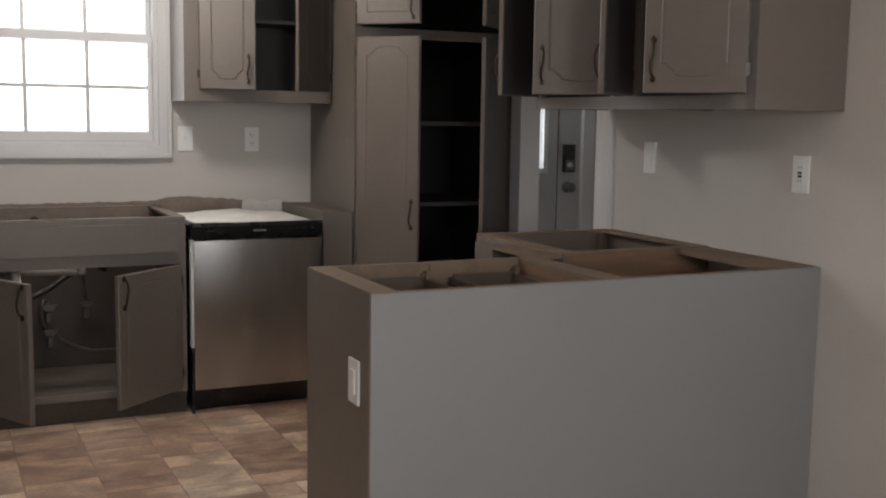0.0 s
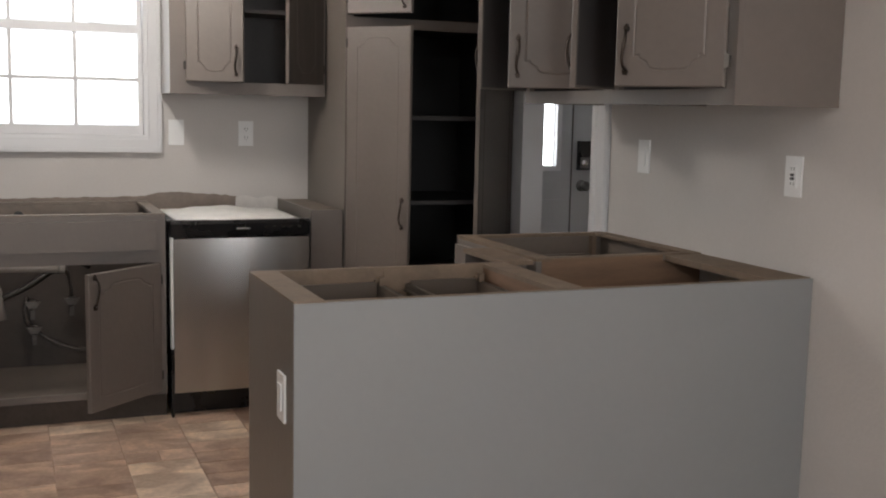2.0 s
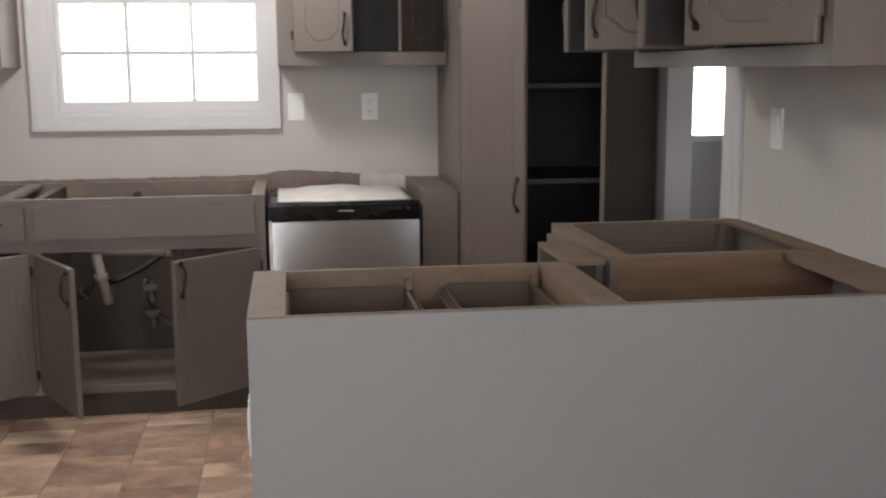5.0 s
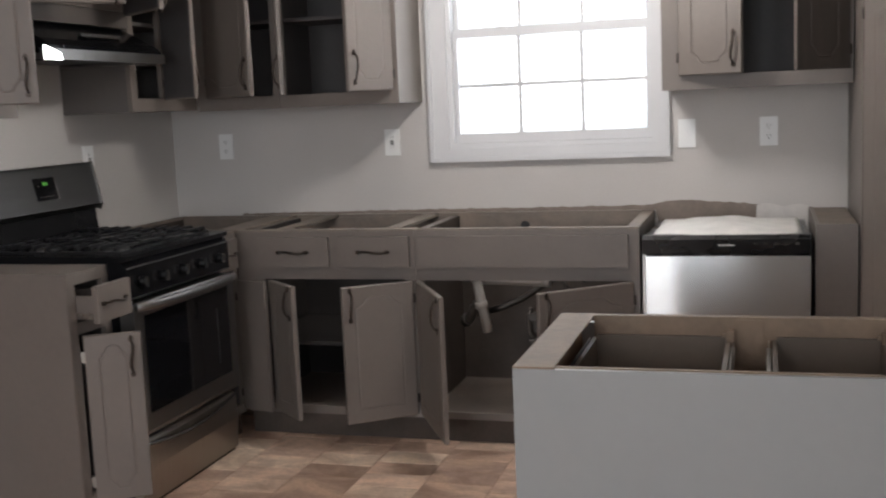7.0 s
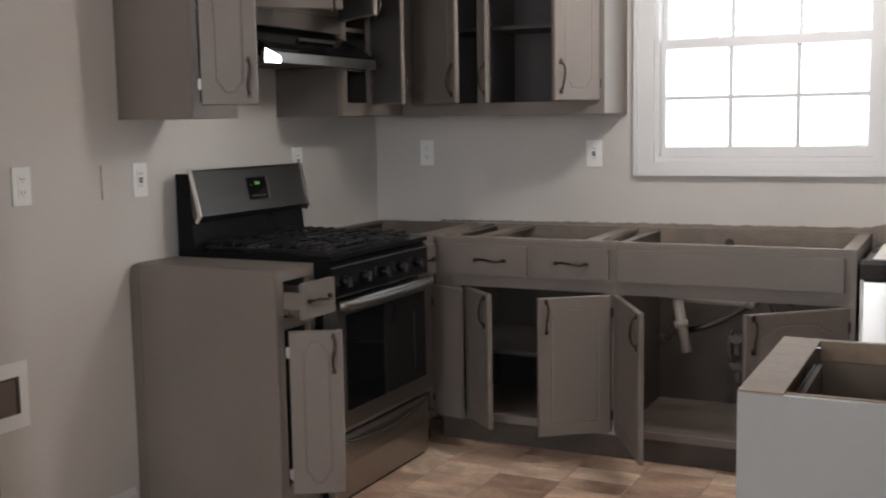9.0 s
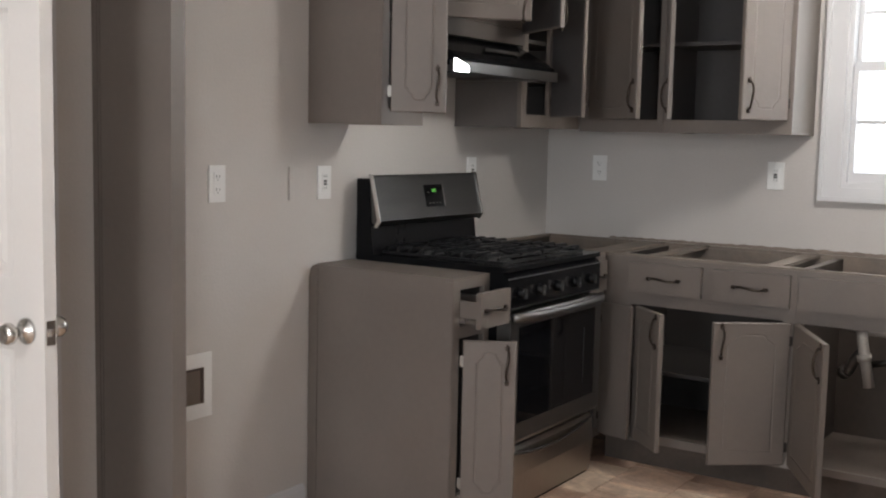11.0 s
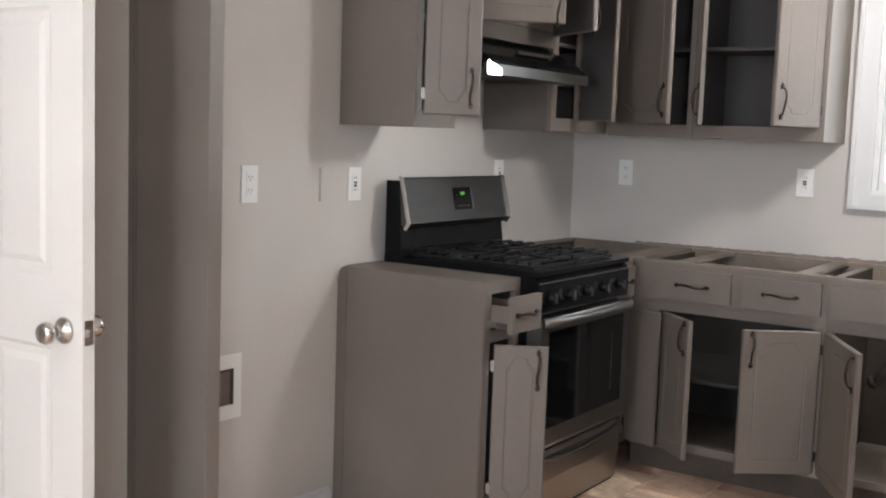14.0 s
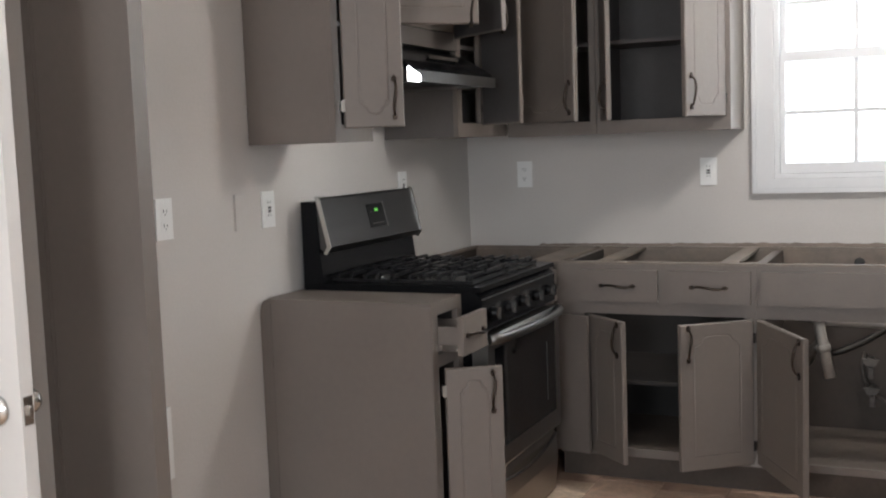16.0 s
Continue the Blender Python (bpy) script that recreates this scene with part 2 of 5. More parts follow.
    fin.blend_type = "MULTIPLY"
    fin.inputs[0].default_value = 1
    l.new(mul.outputs[0], fin.inputs[1])
    l.new(sr.outputs["Result"], fin.inputs[2])
    l.new(fin.outputs[0], b.inputs["Base Color"])
    b.inputs["Roughness"].default_value = 0.42
    bp = n.new("ShaderNodeBump")
    bp.inputs["Strength"].default_value, bp.inputs["Distance"].default_value = 0.15, 0.01
    l.new(cloud.outputs["Fac"], bp.inputs["Height"])
    l.new(bp.outputs["Normal"], b.inputs["Normal"])
    return m


M_TILE = tile_material()
M_GROUT = mat("tile_joint", (0.44, 0.305, 0.230), 0.7, vary=0.15, scale=8, bump=0.1)


# ---------------------------------------------------------------- mesh helpers
def box(bm, x0, x1, y0, y1, z0, z1, m=None):
    vs = [bm.verts.new((x, y, z)) for z in (z0, z1) for x, y in ((x0, y0), (x1, y0), (x1, y1), (x0, y1))]
    if m is not None:
        for v in vs:
            v.co = m @ v.co
    for f in ((3, 2, 1, 0), (4, 5, 6, 7), (0, 1, 5, 4), (1, 2, 6, 5), (2, 3, 7, 6), (3, 0, 4, 7)):
        bm.faces.new([vs[i] for i in f])
    return vs


def bevel(bm, r, segments=2):
    bmesh.ops.bevel(bm, geom=[e for e in bm.edges if e.is_manifold and e.calc_face_angle(0) > 0.6], offset=r, segments=segments, affect="EDGES", clamp_overlap=True)


def boxes(*spec, r=0.0):
    bm = bmesh.new()
    for s in spec:
        box(bm, *s)
    if r:
        bevel(bm, r, 1)
    return bm


def tube(bm, pts, radius, sides=10, radii=None):
    pts = [Vector(p) for p in pts]
    rings = []
    up = Vector((0, 0, 1))
    for i, p in enumerate(pts):
        d = (pts[min(i + 1, len(pts) - 1)] - pts[max(i - 1, 0)]).normalized()
        a = d.cross(up if abs(d.z) < 0.9 else Vector((1, 0, 0))).normalized()
        c = d.cross(a)
        r = radii[i] if radii else radius
        rings.append([bm.verts.new(p + (a * math.cos(k * math.tau / sides) + c * math.sin(k * math.tau / sides)) * r) for k in range(sides)])
    for q, s in zip(rings, rings[1:]):
        for k in range(sides):
            f = bm.faces.new((q[k], q[(k + 1) % sides], s[(k + 1) % sides], s[k]))
            f.smooth = True
    bm.faces.new(rings[0])
    bm.faces.new(rings[-1])
    return bm


def lathe(bm, profile, m, sides=28):
    """profile: (radius, height) pairs, turned round local z, moved by m."""
    rings = [[bm.verts.new(m @ Vector((r * math.cos(k * math.tau / sides), r * math.sin(k * math.tau / sides), h))) for k in range(sides)] for r, h in profile]
    for q, s in zip(rings, rings[1:]):
        for k in range(sides):
            f = bm.faces.new((q[k], q[(k + 1) % sides], s[(k + 1) % sides], s[k]))
            f.smooth = True
    bm.faces.new(rings[0])
    bm.faces.new(rings[-1])
    return bm


def prism(bm, outline, lo, hi, axis="y", m=None):
    """A prism of an outline of (a, b) pairs, run along one axis."""
    def place(a, b, c):
        v = {"y": (a, c, b), "x": (c, a, b), "z": (a, b, c)}[axis]
        return (m @ Vector(v)) if m is not None else Vector(v)
    p = [bm.verts.new(place(a, b, lo)) for a, b in outline]
    q = [bm.verts.new(place(a, b, hi)) for a, b in outline]
    bm.faces.new(p)
    bm.faces.new(list(reversed(q)))
    for i in range(len(p)):
        j = (i + 1) % len(p)
        bm.faces.new((p[i], q[i], q[j], p[j]))
    return bm


def mesh_of(name, bm, material):
    bmesh.ops.recalc_face_normals(bm, faces=bm.faces)
    me = bpy.data.meshes.new(name)
    bm.to_mesh(me)
    bm.free()
    me.materials.append(material)
    return me


def part(name, bm, material, parent, label="", m=None):
    ob = new(name, bm if isinstance(bm, bpy.types.Mesh) else mesh_of(name, bm, material))
    ob.parent = parent
    if m is not None:
        ob.matrix_basis = m
    return tagged(ob, label)


def pieces(name, spec, material, parent, label="", r=0.0):
    for q in spec:
        part(name, boxes(q, r=r), material, parent, label)


def thing(name, m, label, category, group="", kind=""):
    ob = new(name)
    ob.empty_display_size = 0.1
    ob.matrix_basis = m
    return tagged(ob, label, category, group, kind)


def solid(name, bm, material, label, category, kind="", group=""):
    return tagged(new(name, mesh_of(name, bm, material)), label, category, group, kind)


# ---------------------------------------------------------------- the shell
def structure(name, bm, material, label, category="wall"):
    return solid(name, bm, material, label, category, "structure")


structure("floor", boxes((-0.15, 5.3, -7.8, 0.15, -0.10, -0.003)), M_GROUT, "brown stone-look vinyl floor under the kitchen", "floor")
structure("ceiling", boxes((-0.15, 5.3, -7.8, 0.15, 2.44, 2.55)), M_CEIL, "plain off-white ceiling over the kitchen", "ceiling")

ED_X0, ED_X1 = 3.84, 4.76  # entry door opening
structure("wall_north", boxes(
    (-0.15, WIN_X0, 0, 0.15, 0, 2.44), (WIN_X0, WIN_X1, 0, 0.15, 0, WIN_Z0), (WIN_X0, WIN_X1, 0, 0.15, WIN_Z1, 2.44),
    (WIN_X1, ED_X0, 0, 0.15, 0, 2.44), (ED_X0, ED_X1, 0, 0.15, 2.05, 2.44), (ED_X1, 5.3, 0, 0.15, 0, 2.44)),
    M_WALL, "warm grey painted wall behind the sink run")
WD_Y0, WD_Y1 = -3.95, -2.875  # white door opening in the west wall
structure("wall_west", boxes(
    (-0.12, 0, WD_Y1, 0, 0, 2.44), (-0.12, 0, WD_Y0, WD_Y1, 2.05, 2.44), (-0.12, 0, -7.65, WD_Y0, 0, 2.44)),
    M_WALL, "warm grey painted wall behind the range")
structure("closet_wall", boxes((-0.58, -0.47, -4.1, -2.755, 0, 2.44), (-0.47, -0.12, -4.1, -3.96, 0, 2.44), (-0.47, -0.12, -2.875, -2.755, 0, 2.44),
                               (-0.58, -0.12, -4.1, -2.755, 2.44, 2.5), (-0.58, -0.15, -4.1, -2.755, -0.1, -0.003)), M_WALL, "plain wall of the space behind the white door")
structure("wall_east", boxes((3.86, 3.98, -6.25, -1.55, 0, 2.44), (3.86, 3.98, -7.45, -6.25, 0, 0.9), (3.86, 3.98, -7.45, -6.25, 2.1, 2.44), (3.86, 3.98, -7.65, -7.45, 0, 2.44)), M_WALL, "warm grey painted wall above the peninsula")
structure("wall_entry", boxes((5.18, 5.3, -3.6, 0, 0, 2.44), (3.98, 5.3, -3.72, -3.6, 0, 2.44)), M_WALL, "plain wall of the back entry")
structure("wall_pantry_end", boxes((3.935, 4.045, -0.725, 0, 0, 2.44)), M_TRIM, "white painted wall end beside the pantry")
PT_X0, PT_X1 = 1.30, 2.50
structure("wall_south", boxes((-0.12, PT_X0, -7.78, -7.65, 0, 2.44), (PT_X1, 3.98, -7.78, -7.65, 0, 2.44), (PT_X0, PT_X1, -7.78, -7.65, 2.1, 2.44), (PT_X0, PT_X1, -7.78, -7.65, 0, 0.80)),
          M_WALL, "plain wall with a daylight window opening")

def ceiling_light(x, y, z):
    """A base on the ceiling, a stem down to the socket, the bulb just below it."""
    c = thing("ceiling_light", pose(x, y, 2.44), "white ceiling lamp base and stem with a bare lit bulb", "ceiling lamp", "ceiling lamps")
    h = z - 2.44 + 0.11
    part("base", lathe(bmesh.new(), [(0.13, 0.0), (0.13, -0.012), (0.115, -0.026), (0.05, -0.032)], pose(0, 0, 0), 32), M_TRIM, c)
    part("stem", lathe(bmesh.new(), [(0.008, -0.0325), (0.008, h + 0.0005)], pose(0, 0, 0), 12), M_TRIM, c)
    part("socket", lathe(bmesh.new(), [(0.012, h), (0.022, h - 0.004), (0.022, h - 0.008), (0.018, h - 0.009)], pose(0, 0, 0), 20), M_PLATE, c)


ceiling_light(*KITCHEN_LAMP)
ceiling_light(*DINING_LAMP)

# thin panel with a cased edge next to the refrigerator space
stub = structure("wall_stub", boxes((0, 0.308, -2.732, -2.694, 0, 2.44)), M_CAB, "taupe painted panel wall beside the refrigerator space")
part("corner_trim", boxes((0.308, 0.335, -2.740, -2.690, 0, 2.44), r=0.004), M_CAB, stub, "rounded taupe corner trim")
pieces("bead", [(0.020, 0.026, -2.7355, -2.7322, 0.0, 2.43), (0.034, 0.037, -2.7345, -2.7322, 0.0, 2.43)], M_CAB, stub, "thin taupe bead", 0.001)

# cased end of the east wall
_c = bmesh.new()
prism(_c, [(-1.642, 3.846), (-1.632, 3.838), (-1.570, 3.842), (-1.555, 3.834), (-1.538, 3.834), (-1.538, 3.992), (-1.55, 3.992), (-1.55, 3.859), (-1.642, 3.859)], 0, 2.10, "z",
      Matrix(((0, 1, 0, 0), (1, 0, 0, 0), (0, 0, 1, 0), (0, 0, 0, 1))))
structure("trim", _c, M_TRIM, "white moulded casing at the wall end", "door casing")


def baseboard(name, x0, x1, y0, y1, along):
    bm = bmesh.new()
    t, h = 0.014, 0.068
    prof = [(0, 0), (t, 0), (t, h - 0.02), (t * 0.5, h - 0.006), (t * 0.4, h), (0, h)]
    if along == "y":
        prism(bm, [(x0 + a, b) for a, b in prof], y0, y1, "y")
    return structure(name, bm, M_TRIM, "white moulded baseboard along the wall", "baseboard")


baseboard("baseboard", 0.0, 0, -2.692, -1.815, "y")
baseboard("baseboard", 0.0, 0, -2.855, -2.737, "y")


# ---------------------------------------------------------------- kitchen window
def kitchen_window():
    w = thing("window_1", pose(0, 0, 0), "white double-hung window with divided panes and wide casing", "window", kind="structure")
    x0, x1, z0, z1 = WIN_X0, WIN_X1, WIN_Z0, WIN_Z1
    c = 0.088
    bm = bmesh.new()
    for s in ((x0 - c, x0, -0.018, 0.0, z0 - 0.06, z1 + c), (x1, x1 + c - 0.03, -0.018, 0.0, z0 - 0.06, z1 + c), (x0, x1, -0.018, 0, z1, z1 + c), (x0, x1, -0.018, 0, z0 - 0.06, z0)):
        box(bm, *s)
    for s in ((x0 - c, x0 - c + 0.018, -0.030, -0.0185, z0 - 0.06, z1 + c), (x1 + c - 0.048, x1 + c - 0.03, -0.030, -0.0185, z0 - 0.06, z1 + c), (x0 - c + 0.018, x1 + c - 0.048, -0.030, -0.0185, z0 - 0.06, z0 - 0.040)):
        box(bm, *s)
    part("casing", bm, M_TRIM, w)
    part("jamb", boxes((x0, x0 + 0.02, 0.0, 0.13, z0, z1), (x1 - 0.02, x1, 0.0, 0.13, z0, z1), (x0 + 0.02, x1 - 0.02, 0, 0.13, z1 - 0.02, z1), (x0 + 0.02, x1 - 0.02, 0.0, 0.13, z0, z0 + 0.02)), M_TRIM, w)

    def sash(y, a0, a1, stile, low, top):
        s = part("sash", boxes((x0 + 0.021, x0 + 0.021 + stile, y, y + 0.03, a0, a1), (x1 - 0.021 - stile, x1 - 0.021, y, y + 0.03, a0, a1),
                               (x0 + 0.021 + stile, x1 - 0.021 - stile, y, y + 0.03, a0, a0 + low), (x0 + 0.021 + stile, x1 - 0.021 - stile, y, y + 0.03, a1 - top, a1), r=0.003), M_TRIM, w)
        gx0, gx1, gz0, gz1 = x0 + 0.021 + stile, x1 - 0.021 - stile, a0 + low, a1 - top
        mt = 0.009
        xs = [gx0 + (gx1 - gx0) * i / 3 for i in range(4)]
        zs = [gz0 + (gz1 - gz0) * i / 2 for i in range(3)]
        for x in xs[1:-1]:
            part("muntin", boxes((x - mt, x + mt, y + 0.010, y + 0.022, gz0, gz1)), M_TRIM, s)
        for z in zs[1:-1]:
            part("muntin", boxes((gx0, gx1, y + 0.011, y + 0.021, z - mt, z + mt)), M_TRIM, s)
        for i in range(3):
            for k in range(2):
                p = part("pane", boxes((xs[i] + mt, xs[i + 1] - mt, y + 0.014, y + 0.017, zs[k] + mt, zs[k + 1] - mt)), M_GLASS, s)
                p.visible_shadow = False
    sash(0.03, z0 + 0.0205, 1.690, 0.020, 0.042, 0.030)
    sash(0.066, 1.666, z1 - 0.0205, 0.020, 0.036, 0.03)
    pieces("sash_lock", [(x - 0.02, x + 0.02, 0.032, 0.055, 1.6905, 1.702) for x in (1.66, 2.10)], M_TRIM, w, r=0.002)


kitchen_window()


def hazy_distance():
    """Overcast brightness with washed-out trunks and foliage, well beyond the glass."""
    m = bpy.data.materials.new("hazy_distance")
    m.use_nodes = True
    n, l = m.node_tree.nodes, m.node_tree.links
    b = n["Principled BSDF"]
    b.inputs["Base Color"].default_value = (0.0, 0.0, 0.0, 1)
    b.inputs["Specular IOR Level"].default_value = 0.0
    geo = n.new("ShaderNodeNewGeometry")

    def layer(size, scale, detail, lo, hi):
        mp = n.new("ShaderNodeMapping")
        mp.inputs["Scale"].default_value = size
        l.new(geo.outputs["Position"], mp.inputs["Vector"])
        tx = n.new("ShaderNodeTexNoise")
        tx.inputs["Scale"].default_value, tx.inputs["Detail"].default_value = scale, detail
        l.new(mp.outputs["Vector"], tx.inputs["Vector"])
        mr = n.new("ShaderNodeMapRange")
        mr.inputs["From Min"].default_value, mr.inputs["From Max"].default_value = lo, hi
        l.new(tx.outputs["Fac"], mr.inputs["Value"])
        return mr.outputs["Result"]
    trunks = layer((1.0, 1.0, 0.03), 1.6, 2, 0.56, 0.66)
    leaves = layer((1.0, 1.0, 0.8), 1.1, 8, 0.50, 0.68)
    add = n.new("ShaderNodeMath")
    add.operation, add.use_clamp = "MAXIMUM", True
    l.new(trunks, add.inputs[0])
    l.new(leaves, add.inputs[1])
    mix = n.new("ShaderNodeMixRGB")
    mix.inputs[1].default_value = (1.45, 1.47, 1.50, 1)
    mix.inputs[2].default_value = (0.86, 0.90, 0.88, 1)
    l.new(add.outputs[0], mix.inputs[0])
    l.new(mix.outputs[0], b.inputs["Emission Color"])
    b.inputs["Emission Strength"].default_value = 1.0
    structure("backdrop", boxes((-14.0, 20.0, 10.0, 10.1, -6.0, 12.0)), m, "overcast distance with pale bare trees", "backdrop")


hazy_distance()


# ---------------------------------------------------------------- cabinet parts
def bow_handle(parent, m, length=0.118):
    """A bow pull that stands along local z, proud of local -y."""
    bm = bmesh.new()
    h = length / 2
    pts, rad = [], []
    for i in range(13):
        s = -1 + i / 6
        pts.append((0.004 * math.sin(s * 3.1), -0.004 - 0.020 * (1 - s * s) ** 0.6, s * h * 0.98))
        rad.append(0.0034 + 0.0018 * (1 - s * s))
    tube(bm, pts, 0.004, 8, rad)
    for s in (-1, 1):
        prism(bm, [(-0.006, s * h - 0.012), (0.006, s * h - 0.012), (0.0085, s * h), (0.0, s * h + 0.012), (-0.0085, s * h)], -0.006, 0.0, "y")
    return part("handle", bm, M_HANDLE, parent, "dark bronze bow handle", m)


def ring(outline, d):
    """The outline moved inwards by d."""
    n = len(outline)
    res = []
    for i in range(n):
        a, b, c = Vector(outline[i - 1]), Vector(outline[i]), Vector(outline[(i + 1) % n])
        e1, e2 = (b - a).normalized(), (c - b).normalized()
        nrm = Vector((-(e1.y + e2.y), e1.x + e2.x))
        k = max(0.5, 1 + e1.dot(e2))
        res.append(tuple(b + nrm * d / k))
    return res


def panel_outline(w, h, arched_top, arched_bottom, inset=0.052):
    i = min(inset, w * 0.24)
    a, b, c, d = i, w - i, i, h - i

    def arch(z, s):
        # flat shoulders, then a cove that sweeps up to a round crown
        run = [(0.0, 0.0), (0.07, 0.0), (0.08, 0.18), (0.14, 0.27), (0.185, 0.42), (0.21, 0.68), (0.28, 0.84), (0.5, 0.88)]
        if w < 0.2:  # narrow doors have a flatter crown between coved shoulders
            run = [(0.0, 0.0), (0.08, 0.0), (0.09, 0.22), (0.17, 0.30), (0.22, 0.42), (0.25, 0.66), (0.33, 0.80), (0.5, 0.86)]
        run += [(1 - u, v) for u, v in reversed(run[:-1])]
        return [(a + (b - a) * u, z + s * v * 0.045) for u, v in run]
    low = arch(c + 0.0, -0.0) if not arched_bottom else arch(c + 0.03, -1)
    up = arch(d, 0.0) if not arched_top else arch(d - 0.03, 1)
    pts = low + list(reversed(up))
    return pts


def door_mesh(w, h, side, arched_top=True, arched_bottom=False, groove=True, inner=True):
    """A routed slab door whose hinge edge is at x = 0, 19 mm thick, outside towards -y."""
    bm = bmesh.new()
    t = 0.019
    e = 0.004
    rect_out = [(0, 0), (w, 0), (w, h), (0, h)]
    rect_in = [(e, e), (w - e, e), (w - e, h - e), (e, h - e)]

    def loop(pts, y):
        return [bm.verts.new((x if side == "L" else x - w, y, z)) for x, z in pts]

    def bridge(p, q):
        for i in range(len(p)):
            j = (i + 1) % len(p)
            bm.faces.new((p[i], p[j], q[j], q[i]))
    back = loop(rect_out, 0)
    mid = loop(rect_out, -t + e)
    front = loop(rect_in, -t)
    bm.faces.new(back)
    bridge(back, mid)
    bridge(mid, front)
    if groove and w > 0.12 and h > 0.2:
        o = panel_outline(w, h, arched_top, arched_bottom)
        l0, l1, l2 = loop(o, -t), loop(ring(o, 0.0035), -t + 0.0020), loop(ring(o, 0.0085), -t)
        bridge(l0, l1)
        bridge(l1, l2)
        bm.faces.new(l2)
        edges = []
        for lp in (front, l0):
            for i in range(len(lp)):
                edges.append(bm.edges.get((lp[i], lp[(i + 1) % len(lp)])))
        bmesh.ops.triangle_fill(bm, edges=edges, use_beauty=True, use_dissolve=False)
    else:
        bm.faces.new(front)
    return bm


def door(parent, side, x, z0, z1, w, angle, y=-0.003, handle=None, arched_top=True, arched_bottom=False, material=None, hinges=True, lining=None, hinge_mat=None):
    d = part("door", door_mesh(w, z1 - z0, side, arched_top, arched_bottom), material or M_CAB, parent,
             m=pose(x, y, z0, 0, 0, -angle if side == "L" else angle))
    s = 1 if side == "L" else -1
    if lining:
        part("door_back", boxes((min(s * 0.006, s * (w - 0.006)), max(s * 0.006, s * (w - 0.006)), 0.0008, 0.0022, 0.006, z1 - z0 - 0.006)), lining, d, "inner face lining")
    if material:
        e = (w + 0.0004, w + 0.0016) if s > 0 else (-w - 0.0016, -w - 0.0004)
        part("painted_edge", boxes((e[0], e[1], -0.0188, -0.0002, 0.001, z1 - z0 - 0.001)), M_CAB, d, "taupe painted edge")
    if handle:
        bow_handle(d, pose(s * (w - 0.032), -0.019, handle - z0))
    if hinges:
        for z in (0.07, z1 - z0 - 0.07):
            part("hinge", boxes((min(-0.010 * s, 0.0), max(-0.010 * s, 0.0), -0.014, 0.0028, z - 0.016, z + 0.016), (-0.0045 - 0.002 * s, 0.0045 - 0.002 * s, -0.018, -0.0145, z - 0.019, z + 0.019), r=0.0015), hinge_mat or M_DHINGE, d, "bare steel hinge" if hinge_mat else "dark metal hinge")
    return d


def drawer_front(parent, x0, x1, z0, z1, y=-0.003, handle=True, pull=0.0, plain=False):
    bm = boxes((x0, x1, y - 0.019, y, z0, z1), r=0.004)
    d = part("drawer", bm, M_CAB, parent, m=pose(0, -pull, 0))
    if pull:
        pieces("drawer_board", [(x0 + 0.02, x0 + 0.032, y + 0.0005, 0.45, z0 + 0.015, z1 - 0.035), (x1 - 0.032, x1 - 0.02, y + 0.0005, 0.45, z0 + 0.015, z1 - 0.035),
                                (x0 + 0.0325, x1 - 0.0325, y + 0.0005, 0.4375, z0 + 0.02, z0 + 0.03), (x0 + 0.0325, x1 - 0.0325, 0.438, 0.45, z0 + 0.02, z1 - 0.035)], M_CAB, d, "taupe painted drawer board")
        part("slide", boxes((x0 + 0.012, x0 + 0.0195, y + 0.002, 0.42, z0 + 0.010, z0 + 0.030)), M_STEEL, d, "bare metal drawer slide")
    if handle:
        hm = pose((x0 + x1) / 2, y - 0.019, (z0 + z1) / 2, 0, 90, 0)
        bow_handle(d, hm, 0.125)
    return d


def face_frame(parent, w, z0, z1, stiles, rails, t=0.019):
    """stiles: (x0, x1) full height; rails: (x0, x1, z0, z1)."""
    bm = bmesh.new()
    for a, b in stiles:
        box(bm, a, b, 0, t, z0, z1)
    for a, b, c, d in rails:
        box(bm, a, b, 0, t, c, d)
    return part("face_frame", bm, M_CAB, parent)


def carcass(parent, w, depth, z0, z1, lining, top=False, toe=False, back=True, shelf=(), bottom_z=None, left=M_CAB, right=M_CAB, sides=True, floor_mat=None):
    t = 0.016
    bz = z0 + 0.0 if bottom_z is None else bottom_z
    if sides:
        part("side_panel", boxes((0, t, 0.0195, depth, z0, z1)), left, parent)
        part("side_panel", boxes((w - t, w, 0.0195, depth, z0, z1)), right, parent)
        pieces("lining", [(t + 0.0005, t + 0.003, 0.02, depth - 0.012, bz + t, z1 - 0.002), (w - t - 0.003, w - t - 0.0005, 0.02, depth - 0.012, bz + t, z1 - 0.002)], lining, parent)
    part("bottom_panel", boxes((t, w - t, 0.0195, depth - 0.012, bz, bz + t)), floor_mat or (lining if toe else M_CAB), parent)
    if not toe:
        part("bottom_lining", boxes((t + 0.003, w - t - 0.003, 0.0195, depth - 0.012, bz + t + 0.0005, bz + t + 0.003)), lining, parent)
    if back:
        part("back_panel", boxes((t, w - t, depth - 0.011, depth, bz, z1)), lining, parent)
    if top:
        part("top_panel", boxes((t, w - t, 0.0195, depth - 0.012, z1 - t, z1)), lining, parent)
    for z in shelf:
        part("shelf", boxes((t + 0.004, w - t - 0.004, 0.045, depth - 0.015, z - 0.016, z)), lining, parent)
    if toe:
        part("toe_kick", boxes((0, w, 0.030, 0.042, 0.0, z0 + 0.004)), M_TOE, parent, "toe board with the recess shadow in its colour")


TOP = 0.880          # top of the bare base cabinets
DOOR_Z0, DOOR_Z1 = 0.118, 0.672
DRAW_Z0, DRAW_Z1 = 0.727, 0.852
NF = -0.630          # front of the north base run

